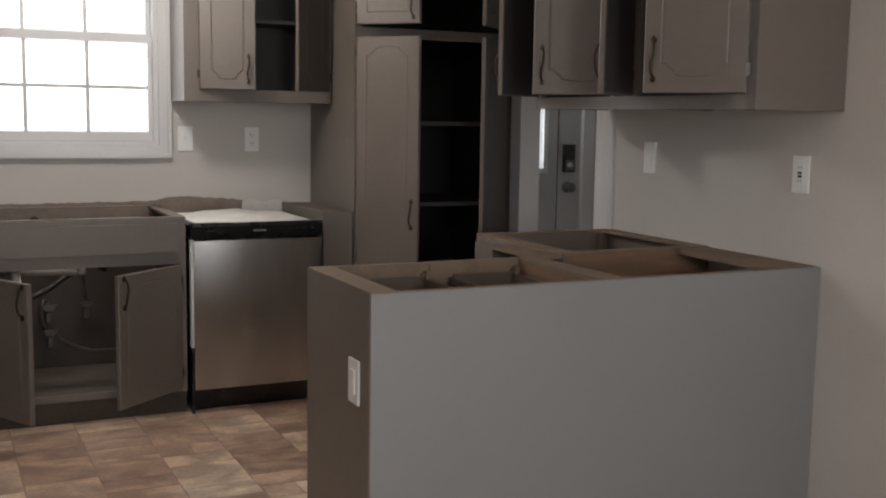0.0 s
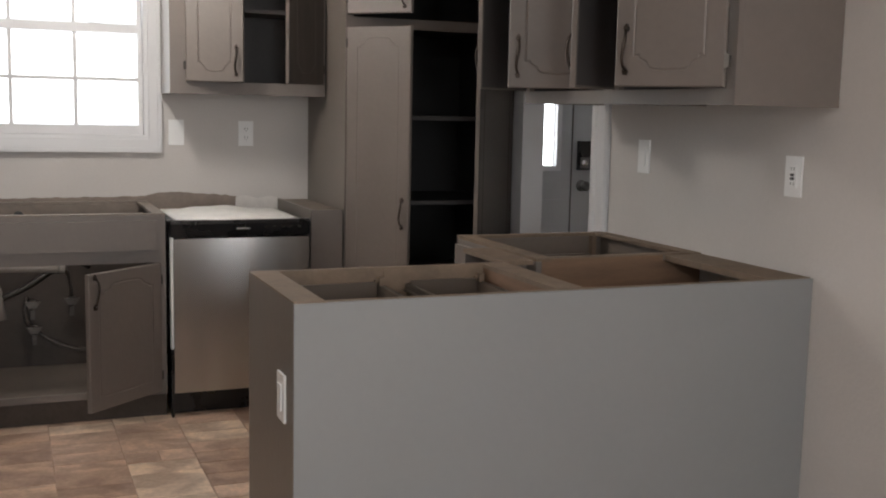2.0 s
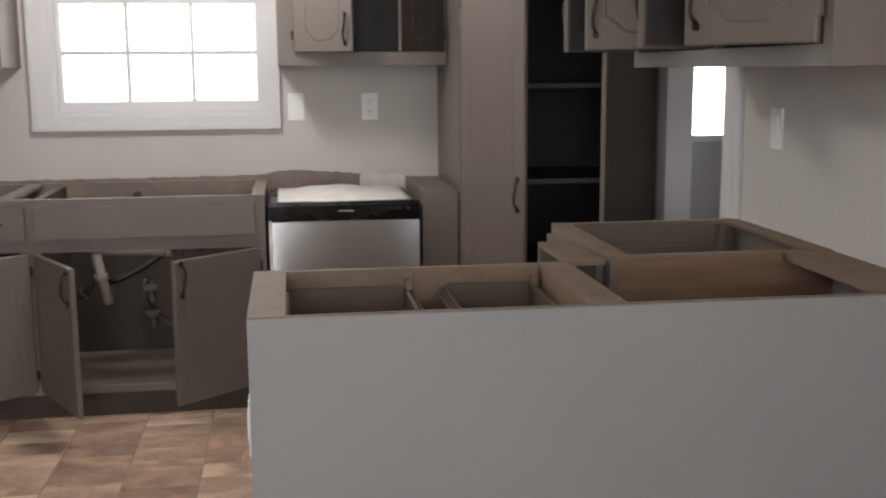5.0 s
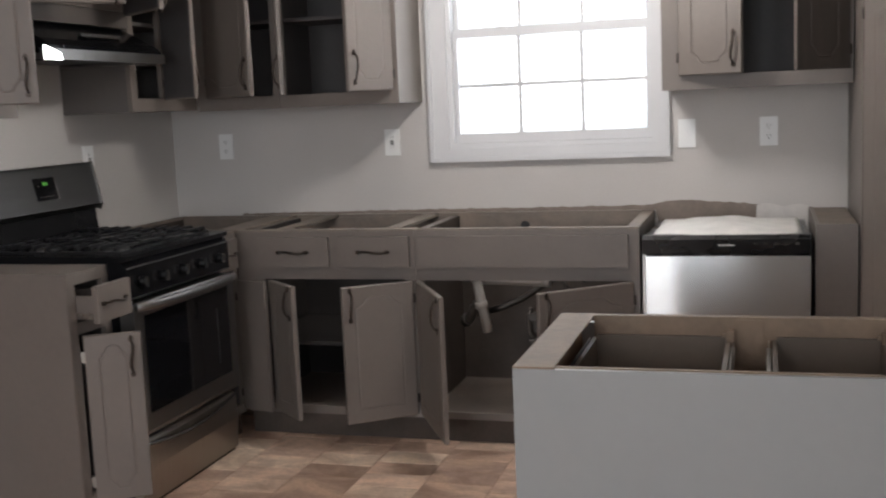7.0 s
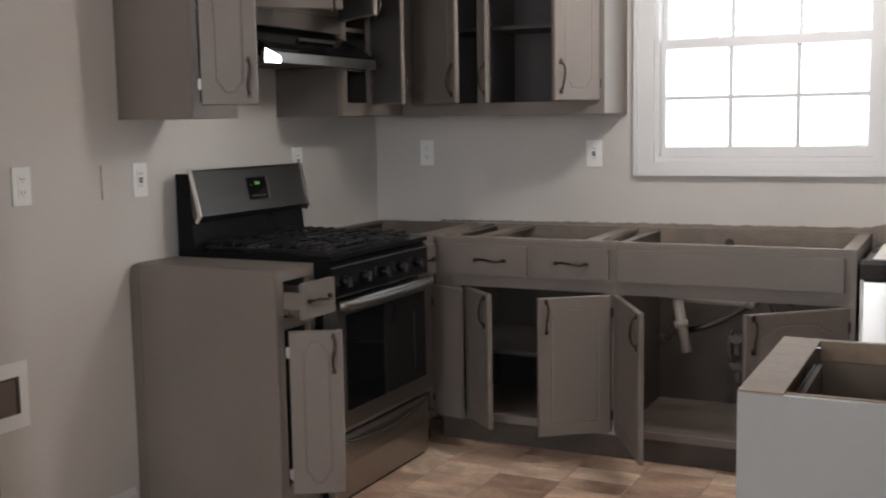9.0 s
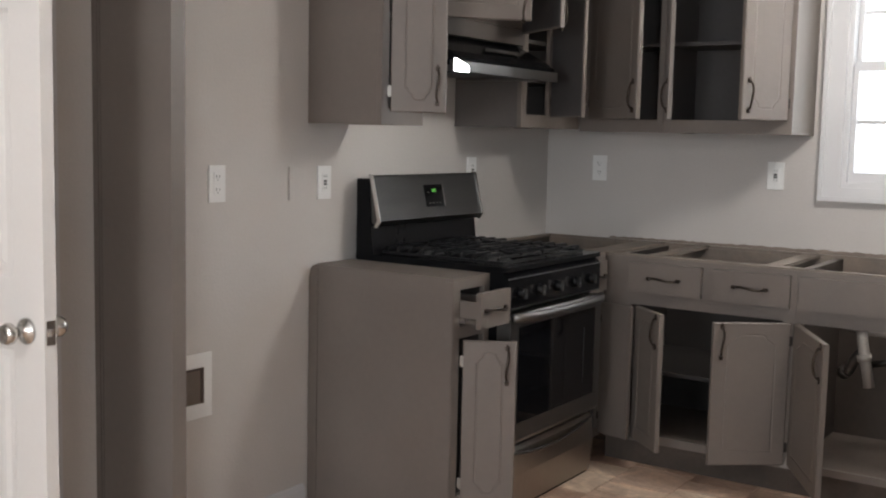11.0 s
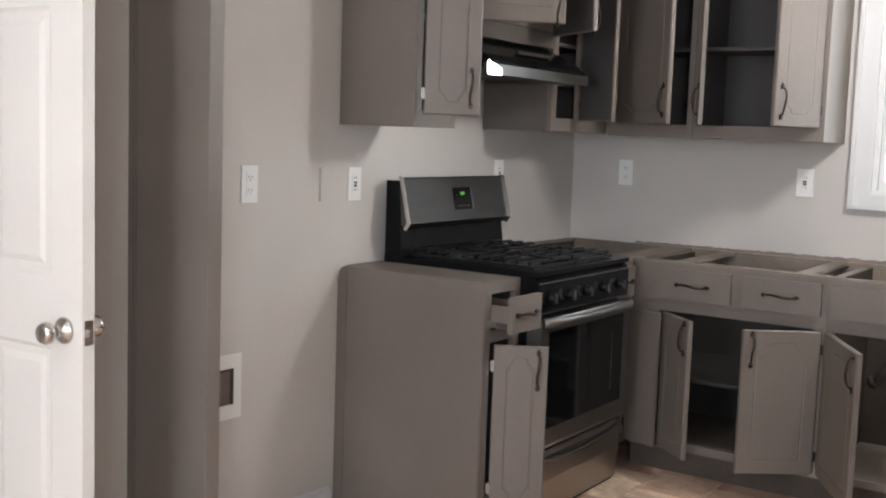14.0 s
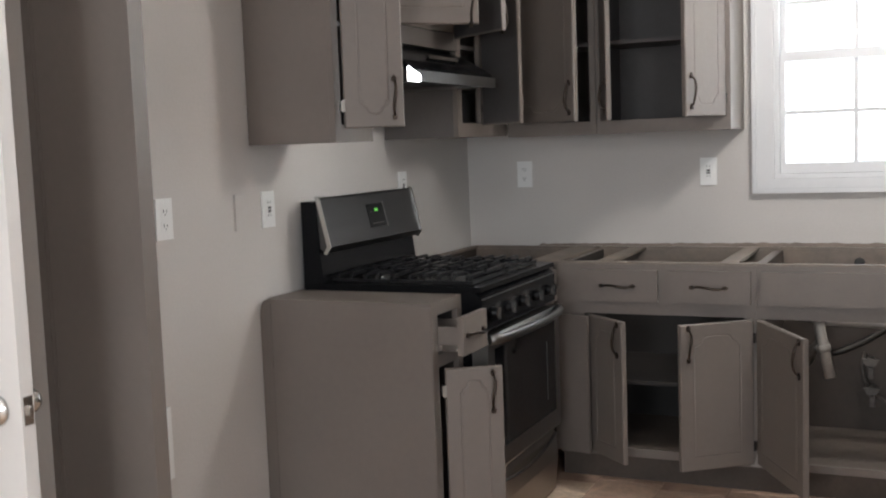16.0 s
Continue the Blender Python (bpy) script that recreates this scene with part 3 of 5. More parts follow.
# ---------------------------------------------------------------- north base run
# blind corner
corner = thing("corner_base_cabinet", pose(0.02, NF, 0), "taupe blind corner base cabinet with no worktop, open at the top", "cabinet")
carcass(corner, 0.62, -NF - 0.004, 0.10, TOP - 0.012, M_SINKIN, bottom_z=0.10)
pieces("top_rail", [(0.0, 0.62, -NF - 0.03, -NF - 0.004, TOP - 0.011, TOP), (0.0, 0.03, 0.02, -NF - 0.031, TOP - 0.011, TOP), (0.0, 0.62, 0.02, 0.06, TOP - 0.011, TOP), (0.50, 0.62, 0.0605, -NF - 0.031, TOP - 0.011, TOP)], M_TOPRAIL, corner, "worn bare wooden top rail")

c1 = thing("base_cabinet", pose(0.645, NF, 0), "taupe base cabinet with two drawers, both doors ajar, no worktop", "cabinet", "base cabinets")
W1 = 0.780
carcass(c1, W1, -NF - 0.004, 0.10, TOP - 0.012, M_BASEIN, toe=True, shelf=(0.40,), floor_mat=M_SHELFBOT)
face_frame(c1, W1, 0.10, TOP - 0.008, [(0, 0.105), (W1 - 0.045, W1)],
           [(0.105, W1 - 0.045, 0.845, TOP - 0.008), (0.405, 0.465, 0.735, 0.845), (0.105, W1 - 0.045, 0.675, 0.735), (0.105, W1 - 0.045, 0.10, 0.135)])
drawer_front(c1, 0.098, 0.410, DRAW_Z0, DRAW_Z1)
drawer_front(c1, 0.457, 0.760, DRAW_Z0, DRAW_Z1)
door(c1, "L", 0.143, DOOR_Z0, DOOR_Z1, 0.240, 42, handle=0.60, lining=M_CAB)
door(c1, "R", 0.760, DOOR_Z0, DOOR_Z1, 0.300, 38, handle=0.60, lining=M_CAB)
pieces("top_rail", [(0, W1, -NF - 0.03, -NF - 0.004, TOP - 0.011, TOP), (0, W1, 0.0, 0.055, TOP - 0.0075, TOP)], M_TOPRAIL, c1, "worn bare wooden top rail")
part("divider", boxes((0.150, 0.215, 0.06, -NF - 0.031, TOP - 0.012, TOP)), M_TOPRAIL, c1, "bare wooden cross rail")
part("divider", boxes((0.640, 0.705, 0.06, -NF - 0.031, TOP - 0.012, TOP)), M_TOPRAIL, c1, "bare wooden cross rail")

sink = thing("sink_base_cabinet", pose(1.4255, NF, 0), "taupe sink base cabinet with open doors and no sink", "cabinet", "base cabinets")
WS = 0.892
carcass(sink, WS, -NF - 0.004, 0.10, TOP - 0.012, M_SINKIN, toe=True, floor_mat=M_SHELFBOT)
face_frame(sink, WS, 0.10, TOP - 0.008, [(0, 0.03), (WS - 0.045, WS)], [(0.03, WS - 0.045, 0.845, TOP - 0.008), (0.03, WS - 0.045, 0.672, 0.735), (0.03, WS - 0.045, 0.10, 0.128)])
part("pale_triangle", prism(bmesh.new(), [(-0.030, 0.104), (0.028, 0.104), (0.010, 0.122), (0.006, 0.150), (-0.004, 0.152), (-0.010, 0.124)], -0.0014, -0.0002, "y"), M_PVC, sink, "small pale triangular patch")
drawer_front(sink, 0.018, 0.852, DRAW_Z0, DRAW_Z1, handle=False)
door(sink, "L", 0.016, DOOR_Z0, DOOR_Z1, 0.428, 61, handle=0.60, lining=M_CAB)
door(sink, "R", 0.860, DOOR_Z0, DOOR_Z1, 0.415, 41, handle=0.60, lining=M_CAB)
pieces("top_rail", [(0, WS, -NF - 0.024, -NF - 0.004, TOP - 0.011, TOP), (0, WS, 0.0, 0.030, TOP - 0.0075, TOP), (WS - 0.05, WS, 0.031, -NF - 0.025, TOP - 0.011, TOP)], M_TOPRAIL, sink, "worn bare wooden top rail")


part("back_board", boxes((0.02, 0.60, -NF - 0.030, -NF - 0.0155, 0.70, TOP - 0.012)), M_TOPRAIL, corner, "bare dusty back board")
part("back_board", boxes((0.02, W1 - 0.02, -NF - 0.030, -NF - 0.0155, 0.70, TOP - 0.012)), M_TOPRAIL, c1, "bare dusty back board")
part("back_board", boxes((0.02, WS - 0.02, -NF - 0.024, -NF - 0.0155, 0.70, TOP - 0.012)), M_TOPRAIL, sink, "bare dusty back board")


part("pipe_hole", lathe(bmesh.new(), [(0.021, 0.0), (0.021, 0.0012), (0.016, 0.0014)], pose(1.748 - 1.4255, -NF - 0.0242, 0.820, 90, 0, 0), 20), M_SLOT, sink, "dark round hole in the back board")


# ---------------------------------------------------------------- sink plumbing
def plumbing():
    p = thing("drain_pipe", pose(0, 0, 0), "white plastic drain pipe with a loose elbow inside the sink base", "pipe")
    y = -0.40
    bm = bmesh.new()
    tube(bm, [(1.640, y, 0.640), (1.72, y + 0.01, 0.637), (1.82, y + 0.02, 0.632), (1.905, y + 0.02, 0.628)], 0.023, 12)
    tube(bm, [(1.895, y + 0.02, 0.631), (1.925, y + 0.02, 0.629)], 0.028, 12)
    part("horizontal_pipe", bm, M_PVC, p)
    bm = bmesh.new()
    tube(bm, [(1.627, y - 0.04, 0.662), (1.634, y - 0.045, 0.60), (1.647, y - 0.05, 0.54), (1.670, y - 0.05, 0.425)], 0.0205, 14)
    tube(bm, [(1.643, y - 0.05, 0.552), (1.648, y - 0.05, 0.525)], 0.027, 14)
    tube(bm, [(1.625, y - 0.04, 0.672), (1.629, y - 0.042, 0.640)], 0.027, 14)
    part("tail_pipe", bm, M_PVC, p, "white downpipe with slip nuts")
    bm = bmesh.new()
    tube(bm, [(1.632, y - 0.02, 0.555), (1.602, y - 0.01, 0.520), (1.582, y, 0.475), (1.560, y + 0.03, 0.455)], 0.020, 12)
    tube(bm, [(1.572, y + 0.01, 0.470), (1.552, y + 0.03, 0.452)], 0.027, 12)
    part("trap_elbow", bm, M_HOSE, p, "grimy grey trap elbow")
    bm = bmesh.new()
    tube(bm, [(1.50, y + 0.02, 0.655), (1.55, y + 0.01, 0.640), (1.605, y - 0.01, 0.636)], 0.012, 10)
    part("side_stub", bm, M_HOSE, p, "dark grey side stub")
    h = thing("supply_hose", pose(0, 0, 0), "grey flexible supply hoses hanging from wall valves under the sink", "hose")
    bm = bmesh.new()
    tube(bm, [(1.640, -0.30, 0.485), (1.70, -0.29, 0.500), (1.78, -0.27, 0.535), (1.86, -0.24, 0.585), (1.925, -0.22, 0.622), (1.99, -0.20, 0.632), (2.04, -0.19, 0.60)], 0.014, 10)
    part("dark_hose", bm, M_DHINGE, h, "thick dark drain hose")
    bm = bmesh.new()
    tube(bm, [(1.80, -0.085, 0.300), (1.86, -0.09, 0.255), (1.92, -0.09, 0.222), (1.98, -0.085, 0.200), (2.08, -0.08, 0.195), (2.16, -0.07, 0.20)], 0.008, 8)
    part("braided_hose", bm, M_HOSE, h)
    bm = bmesh.new()
    tube(bm, [(1.930, -0.16, 0.605), (1.950, -0.13, 0.560), (1.962, -0.09, 0.490), (1.965, -0.075, 0.440)], 0.008, 8)
    part("braided_hose", bm, M_HOSE, h)
    bm = bmesh.new()
    tube(bm, [(1.775, -0.075, 0.455), (1.762, -0.085, 0.40), (1.768, -0.08, 0.345), (1.790, -0.075, 0.31)], 0.009, 8)
    part("braided_hose", bm, M_HOSE, h)
    for x, z in ((1.795, 0.418), (1.965, 0.428), (1.800, 0.300)):
        bm = bmesh.new()
        lathe(bm, [(0.012, 0), (0.012, 0.05), (0.022, 0.05), (0.022, 0.075), (0.010, 0.08)], pose(x, -0.02, z, 90, 0, 0), 12)
        prism(bm, [(x - 0.034, z + 0.016), (x + 0.034, z + 0.016), (x + 0.018, z - 0.014), (x - 0.018, z - 0.014)], -0.108, -0.097, "y")
        box(bm, x - 0.010, x + 0.010, -0.085, -0.060, z - 0.07, z - 0.012)
        part("valve", bm, M_HOSE, h, "grey shut-off valve")


plumbing()


# ---------------------------------------------------------------- dishwasher
def dishwasher():
    d = thing("dishwasher", pose(2.333, -0.668, 0), "stainless steel dishwasher with a black control strip, no worktop over it", "dishwasher")
    w = 0.600
    part("body", boxes((0.004, w - 0.004, 0.045, 0.60, 0.10, 0.838)), M_PLBLACK, d)
    bm = bmesh.new()
    prism(bm, [(0.0, 0.108), (0.043, 0.108), (0.043, 0.778), (0.004, 0.778), (0.0, 0.772)], 0.012, w - 0.002, "x")
    bevel(bm, 0.003, 2)
    dr = part("door_panel", bm, M_BRUSHED, d, "brushed stainless door")
    bm = bmesh.new()
    prism(bm, [(-0.006, 0.782), (0.044, 0.782), (0.044, 0.850), (0.006, 0.850), (-0.012, 0.836)], 0.0, w, "x")
    bevel(bm, 0.004, 2)
    cp = part("control_panel", bm, M_PLBLACK, d, "glossy black control strip")
    bm = bmesh.new()
    box(bm, 0.275, 0.335, -0.0128, -0.0118, 0.812, 0.818)
    part("brand_badge", bm, M_NICKEL, cp, "small silver badge bar")
    for i in range(5):
        part("button", boxes((0.40 + i * 0.036, 0.414 + i * 0.036, -0.0125, -0.0105, 0.816, 0.824)), M_DHINGE, cp, "small dark button")
    part("toe_panel", boxes((0.006, w, 0.075, 0.09, 0.0, 0.104)), M_PLBLACK, d, "black toe panel")
    part("side_strip", boxes((0.0, 0.0105, 0.004, 0.043, 0.30, 0.778)), M_PLATE, d, "white edge strip")
    part("side_strip", boxes((0.0, 0.0105, 0.006, 0.043, 0.0, 0.298)), M_PLBLACK, d, "black edge strip")
    # insulation blanket on top
    bm = bmesh.new()
    nx, ny = 22, 16
    grid = []
    for j in range(ny + 1):
        row = []
        for i in range(nx + 1):
            u, v = i / nx, j / ny
            x, y = 0.035 + u * 0.535, 0.010 + v * 0.575
            edge = min(1, min(u, 1 - u) * 7) * min(1, min(v, 1 - v) * 5)
            z = 0.8475 + edge * (0.009 + 0.017 * math.exp(-((u - 0.45) ** 2) / 0.03) + 0.010 * noise.noise((x * 9, y * 9, 1.0)))
            row.append(bm.verts.new((x, y, z)))
        grid.append(row)
    for j in range(ny):
        for i in range(nx):
            f = bm.faces.new((grid[j][i], grid[j][i + 1], grid[j + 1][i + 1], grid[j + 1][i]))
            f.smooth = True
    geo = bmesh.ops.extrude_face_region(bm, geom=list(bm.faces))
    for v in geo["geom"]:
        if isinstance(v, bmesh.types.BMVert):
            v.co.z = 0.840
    part("insulation_blanket", bm, M_BLANKET, d, "rumpled white insulation blanket")


dishwasher()

filler = thing("filler_cabinet", pose(2.948, NF - 0.012, 0), "narrow taupe filler panel between dishwasher and pantry", "cabinet")
part("front_panel", boxes((0, 0.144, 0, 0.019, 0.0, 0.884)), M_CAB, filler)
part("side_panel", boxes((0, 0.016, 0.0195, 0.636, 0.0, 0.884)), M_CAB, filler)
pieces("top_rail", [(0.0165, 0.144, 0.0195, 0.636, 0.862, 0.880)], M_TOPRAIL, filler, "bare wooden top rail")


# ---------------------------------------------------------------- pantry
def pantry():
    x0, w, dep = 3.100, 0.825, 0.632
    p = thing("pantry_cabinet", pose(x0, -0.640, 0), "tall taupe pantry cabinet with ajar doors and a dark shelved interior", "pantry")
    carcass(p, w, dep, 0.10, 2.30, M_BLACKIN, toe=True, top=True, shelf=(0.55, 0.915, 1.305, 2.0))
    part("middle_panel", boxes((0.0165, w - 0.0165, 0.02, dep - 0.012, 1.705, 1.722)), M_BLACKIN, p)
    for z in (0.915, 1.305, 0.55, 2.0):
        part("shelf_edge", boxes((0.022, w - 0.022, 0.036, 0.0445, z - 0.018, z + 0.001)), M_INSIDE, p, "dark grey shelf edge")
    face_frame(p, w, 0.10, 2.30, [(0, 0.035), (w - 0.045, w)], [(0.035, w - 0.045, 0.10, 0.135), (0.035, w - 0.045, 1.690, 1.735), (0.035, w - 0.045, 2.26, 2.30)])
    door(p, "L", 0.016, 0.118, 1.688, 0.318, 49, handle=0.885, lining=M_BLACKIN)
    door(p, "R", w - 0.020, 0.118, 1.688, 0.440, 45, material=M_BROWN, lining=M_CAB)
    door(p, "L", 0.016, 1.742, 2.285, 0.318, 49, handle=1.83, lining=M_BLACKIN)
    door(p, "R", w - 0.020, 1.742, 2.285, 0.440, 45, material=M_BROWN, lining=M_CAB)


pantry()


# ---------------------------------------------------------------- wall cabinets
UZ0, UZ1 = 1.385, 2.18


def upper(name, m, w, depth, label, doors, stiles, z0=UZ0, z1=UZ1, shelf=(1.772,), lining=None, rail=0.055, group="wall cabinets", left=None):
    c = thing(name, m, label, "cabinet", group)
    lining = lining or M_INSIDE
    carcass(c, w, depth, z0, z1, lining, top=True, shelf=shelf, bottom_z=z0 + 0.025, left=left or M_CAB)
    rails = []
    xs = sorted(stiles)
    for a, b in zip(xs, xs[1:]):
        rails += [(a[1], b[0], z0, z0 + rail), (a[1], b[0], z1 - 0.05, z1)]
    face_frame(c, w, z0, z1, stiles, rails)
    for spec in doors:
        door(c, **spec)
    return c


UD0, UD1 = UZ0 + 0.054, UZ1 - 0.02
# beside the window, hinge edges outermost
upper("wall_cabinet", pose(2.385, -0.330, 0), 0.710, 0.328, "taupe wall cabinet beside the window, both doors ajar",
      [dict(side="L", x=0.072, z0=UD0, z1=UD1, w=0.256, angle=20, handle=1.535, arched_bottom=True, lining=M_CAB),
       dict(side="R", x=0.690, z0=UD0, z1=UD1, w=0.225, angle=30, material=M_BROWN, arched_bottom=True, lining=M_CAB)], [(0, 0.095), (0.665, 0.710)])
# west of the window
upper("wall_cabinet", pose(0.735, -0.330, 0), 0.552, 0.328, "taupe wall cabinet with open doors and one shelf, beside the window",
      [dict(side="L", x=0.036, z0=UD0, z1=UD1, w=0.237, angle=68, handle=1.535, arched_bottom=True, lining=M_CAB),
       dict(side="R", x=0.520, z0=UD0, z1=UD1, w=0.267, angle=66, handle=1.535, arched_bottom=True, lining=M_CAB)], [(0, 0.026), (0.505, 0.552)])
upper("corner_wall_cabinet", pose(0.335, -0.330, 0), 0.398, 0.328, "taupe corner wall cabinet with its door ajar", [
    dict(side="L", x=0.062, z0=UD0, z1=UD1, w=0.405, angle=35, handle=1.535, arched_bottom=True, lining=M_CAB)], [(0, 0.07), (0.372, 0.398)])
# over the range
upper("wall_cabinet", pose(0.330, -1.806, 0) @ pose(0, 0, 0, 0, 0, 90), 0.246, 0.326, "narrow taupe wall cabinet beside the range hood, door ajar", [
    dict(side="L", x=0.026, z0=UD0 - 0.012, z1=UD1, w=0.190, angle=53, y=-0.018, handle=1.52, arched_bottom=True, lining=M_INSIDE, hinge_mat=M_HINGE)], [(0, 0.04), (0.206, 0.246)])
upper("hood_cabinet", pose(0.330, -1.557, 0) @ pose(0, 0, 0, 0, 0, 90), 0.700, 0.326, "short taupe wall cabinet over the range hood, doors open", [
    dict(side="L", x=0.015, z0=1.770, z1=UD1, w=0.375, angle=46, handle=1.83, lining=M_INSIDE),
    dict(side="R", x=0.685, z0=1.770, z1=UD1, w=0.330, angle=56, handle=1.83, lining=M_INSIDE)], [(0, 0.04), (0.66, 0.70)], z0=1.79, shelf=())
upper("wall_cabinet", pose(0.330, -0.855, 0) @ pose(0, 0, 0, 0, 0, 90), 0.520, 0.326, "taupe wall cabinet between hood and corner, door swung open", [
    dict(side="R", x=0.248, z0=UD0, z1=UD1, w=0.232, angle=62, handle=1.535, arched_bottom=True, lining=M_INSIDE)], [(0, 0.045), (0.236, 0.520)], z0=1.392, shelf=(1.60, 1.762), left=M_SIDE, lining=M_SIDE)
# over the peninsula
for k, y in enumerate((-1.604, -2.232)):
    upper("wall_cabinet", pose(3.505, y, 0) @ pose(0, 0, 0, 0, 0, -90), 0.630, 0.353, "taupe wall cabinet on the wall over the peninsula, doors ajar", [
        dict(side="L", x=0.020, z0=1.412, z1=UD1, w=0.320, angle=(56, 52)[k], handle=1.515, arched_bottom=True, lining=M_INSIDE),
        dict(side="R", x=0.610, z0=1.412, z1=UD1, w=0.312, angle=(58, 36)[k], y=-0.016, handle=1.515, arched_bottom=True, lining=M_INSIDE, hinge_mat=M_HINGE)], [(0, 0.04), (0.59, 0.63)], z0=1.366, rail=0.045)

# ---------------------------------------------------------------- west base run
wc = thing("base_cabinet", pose(0.630, -1.785, 0) @ pose(0, 0, 0, 0, 0, 90), "narrow taupe base cabinet beside the range, drawer and door open", "cabinet", "base cabinets")
WW = 0.222
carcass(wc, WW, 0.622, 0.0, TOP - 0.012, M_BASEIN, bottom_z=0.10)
part("end_panel", prism(bmesh.new(), [(0.0, 0.0), (0.626, 0.0), (0.626, TOP - 0.040), (0.622, TOP - 0.020), (0.612, TOP - 0.006), (0.594, TOP), (0.0, TOP)], -0.005, -0.0005, "x"), M_CAB, wc, "smooth taupe end panel with a rounded top corner")
part("scribe_strip", prism(bmesh.new(), [(0.585, 0.0), (0.626, 0.0), (0.626, TOP - 0.048), (0.620, TOP - 0.026), (0.606, TOP - 0.013), (0.585, TOP - 0.012)], -0.0085, -0.0055, "x"), M_CAB, wc, "rounded taupe scribe strip")
part("corner_strip", boxes((-0.0085, -0.0055, 0.002, 0.034, 0.0, TOP - 0.012), r=0.0012), M_CAB, wc, "thin taupe corner strip")
face_frame(wc, WW, 0.0, TOP - 0.008, [(0, 0.035), (WW - 0.035, WW)], [(0.035, WW - 0.035, 0.84, TOP - 0.008), (0.035, WW - 0.035, 0.675, 0.715), (0.035, WW - 0.035, 0.0, 0.13)])
drawer_front(wc, 0.018, 0.208, 0.718, 0.838, pull=0.072)
door(wc, "L", 0.026, 0.118, 0.676, 0.180, 58, y=-0.022, handle=0.60, arched_bottom=True, lining=M_INSIDE, hinge_mat=M_HINGE)
pieces("top_rail", [(0.0, 0.02, 0.0, 0.600, TOP - 0.0075, TOP - 0.0005), (0.0205, WW, 0.0, 0.10, TOP - 0.0075, TOP), (0.0205, WW, 0.36, 0.610, TOP - 0.0075, TOP), (0.0245, WW, 0.1005, 0.3595, TOP - 0.0075, TOP)], M_CAB, wc, "taupe top board with a saw cut")

wn_ = thing("base_cabinet", pose(0.630, -0.832, 0) @ pose(0, 0, 0, 0, 0, 90), "very narrow taupe base cabinet between range and corner, door open", "cabinet", "base cabinets")
WN = 0.198
carcass(wn_, WN, 0.60, 0.10, TOP - 0.012, M_INSIDE, toe=True)
face_frame(wn_, WN, 0.10, TOP - 0.008, [(0, 0.02), (WN - 0.02, WN)], [(0.02, WN - 0.02, 0.845, TOP - 0.008), (0.02, WN - 0.02, 0.675, 0.735), (0.02, WN - 0.02, 0.10, 0.135)])
drawer_front(wn_, 0.004, 0.176, DRAW_Z0, DRAW_Z1)
door(wn_, "R", 0.178, DOOR_Z0, DOOR_Z1, 0.160, 72, handle=None, lining=M_CAB)
pieces("top_rail", [(0, WN, 0.0, 0.05, TOP - 0.0075, TOP), (0, WN, 0.56, 0.60, TOP - 0.0075, TOP)], M_TOPRAIL, wn_, "worn bare wooden top rail")


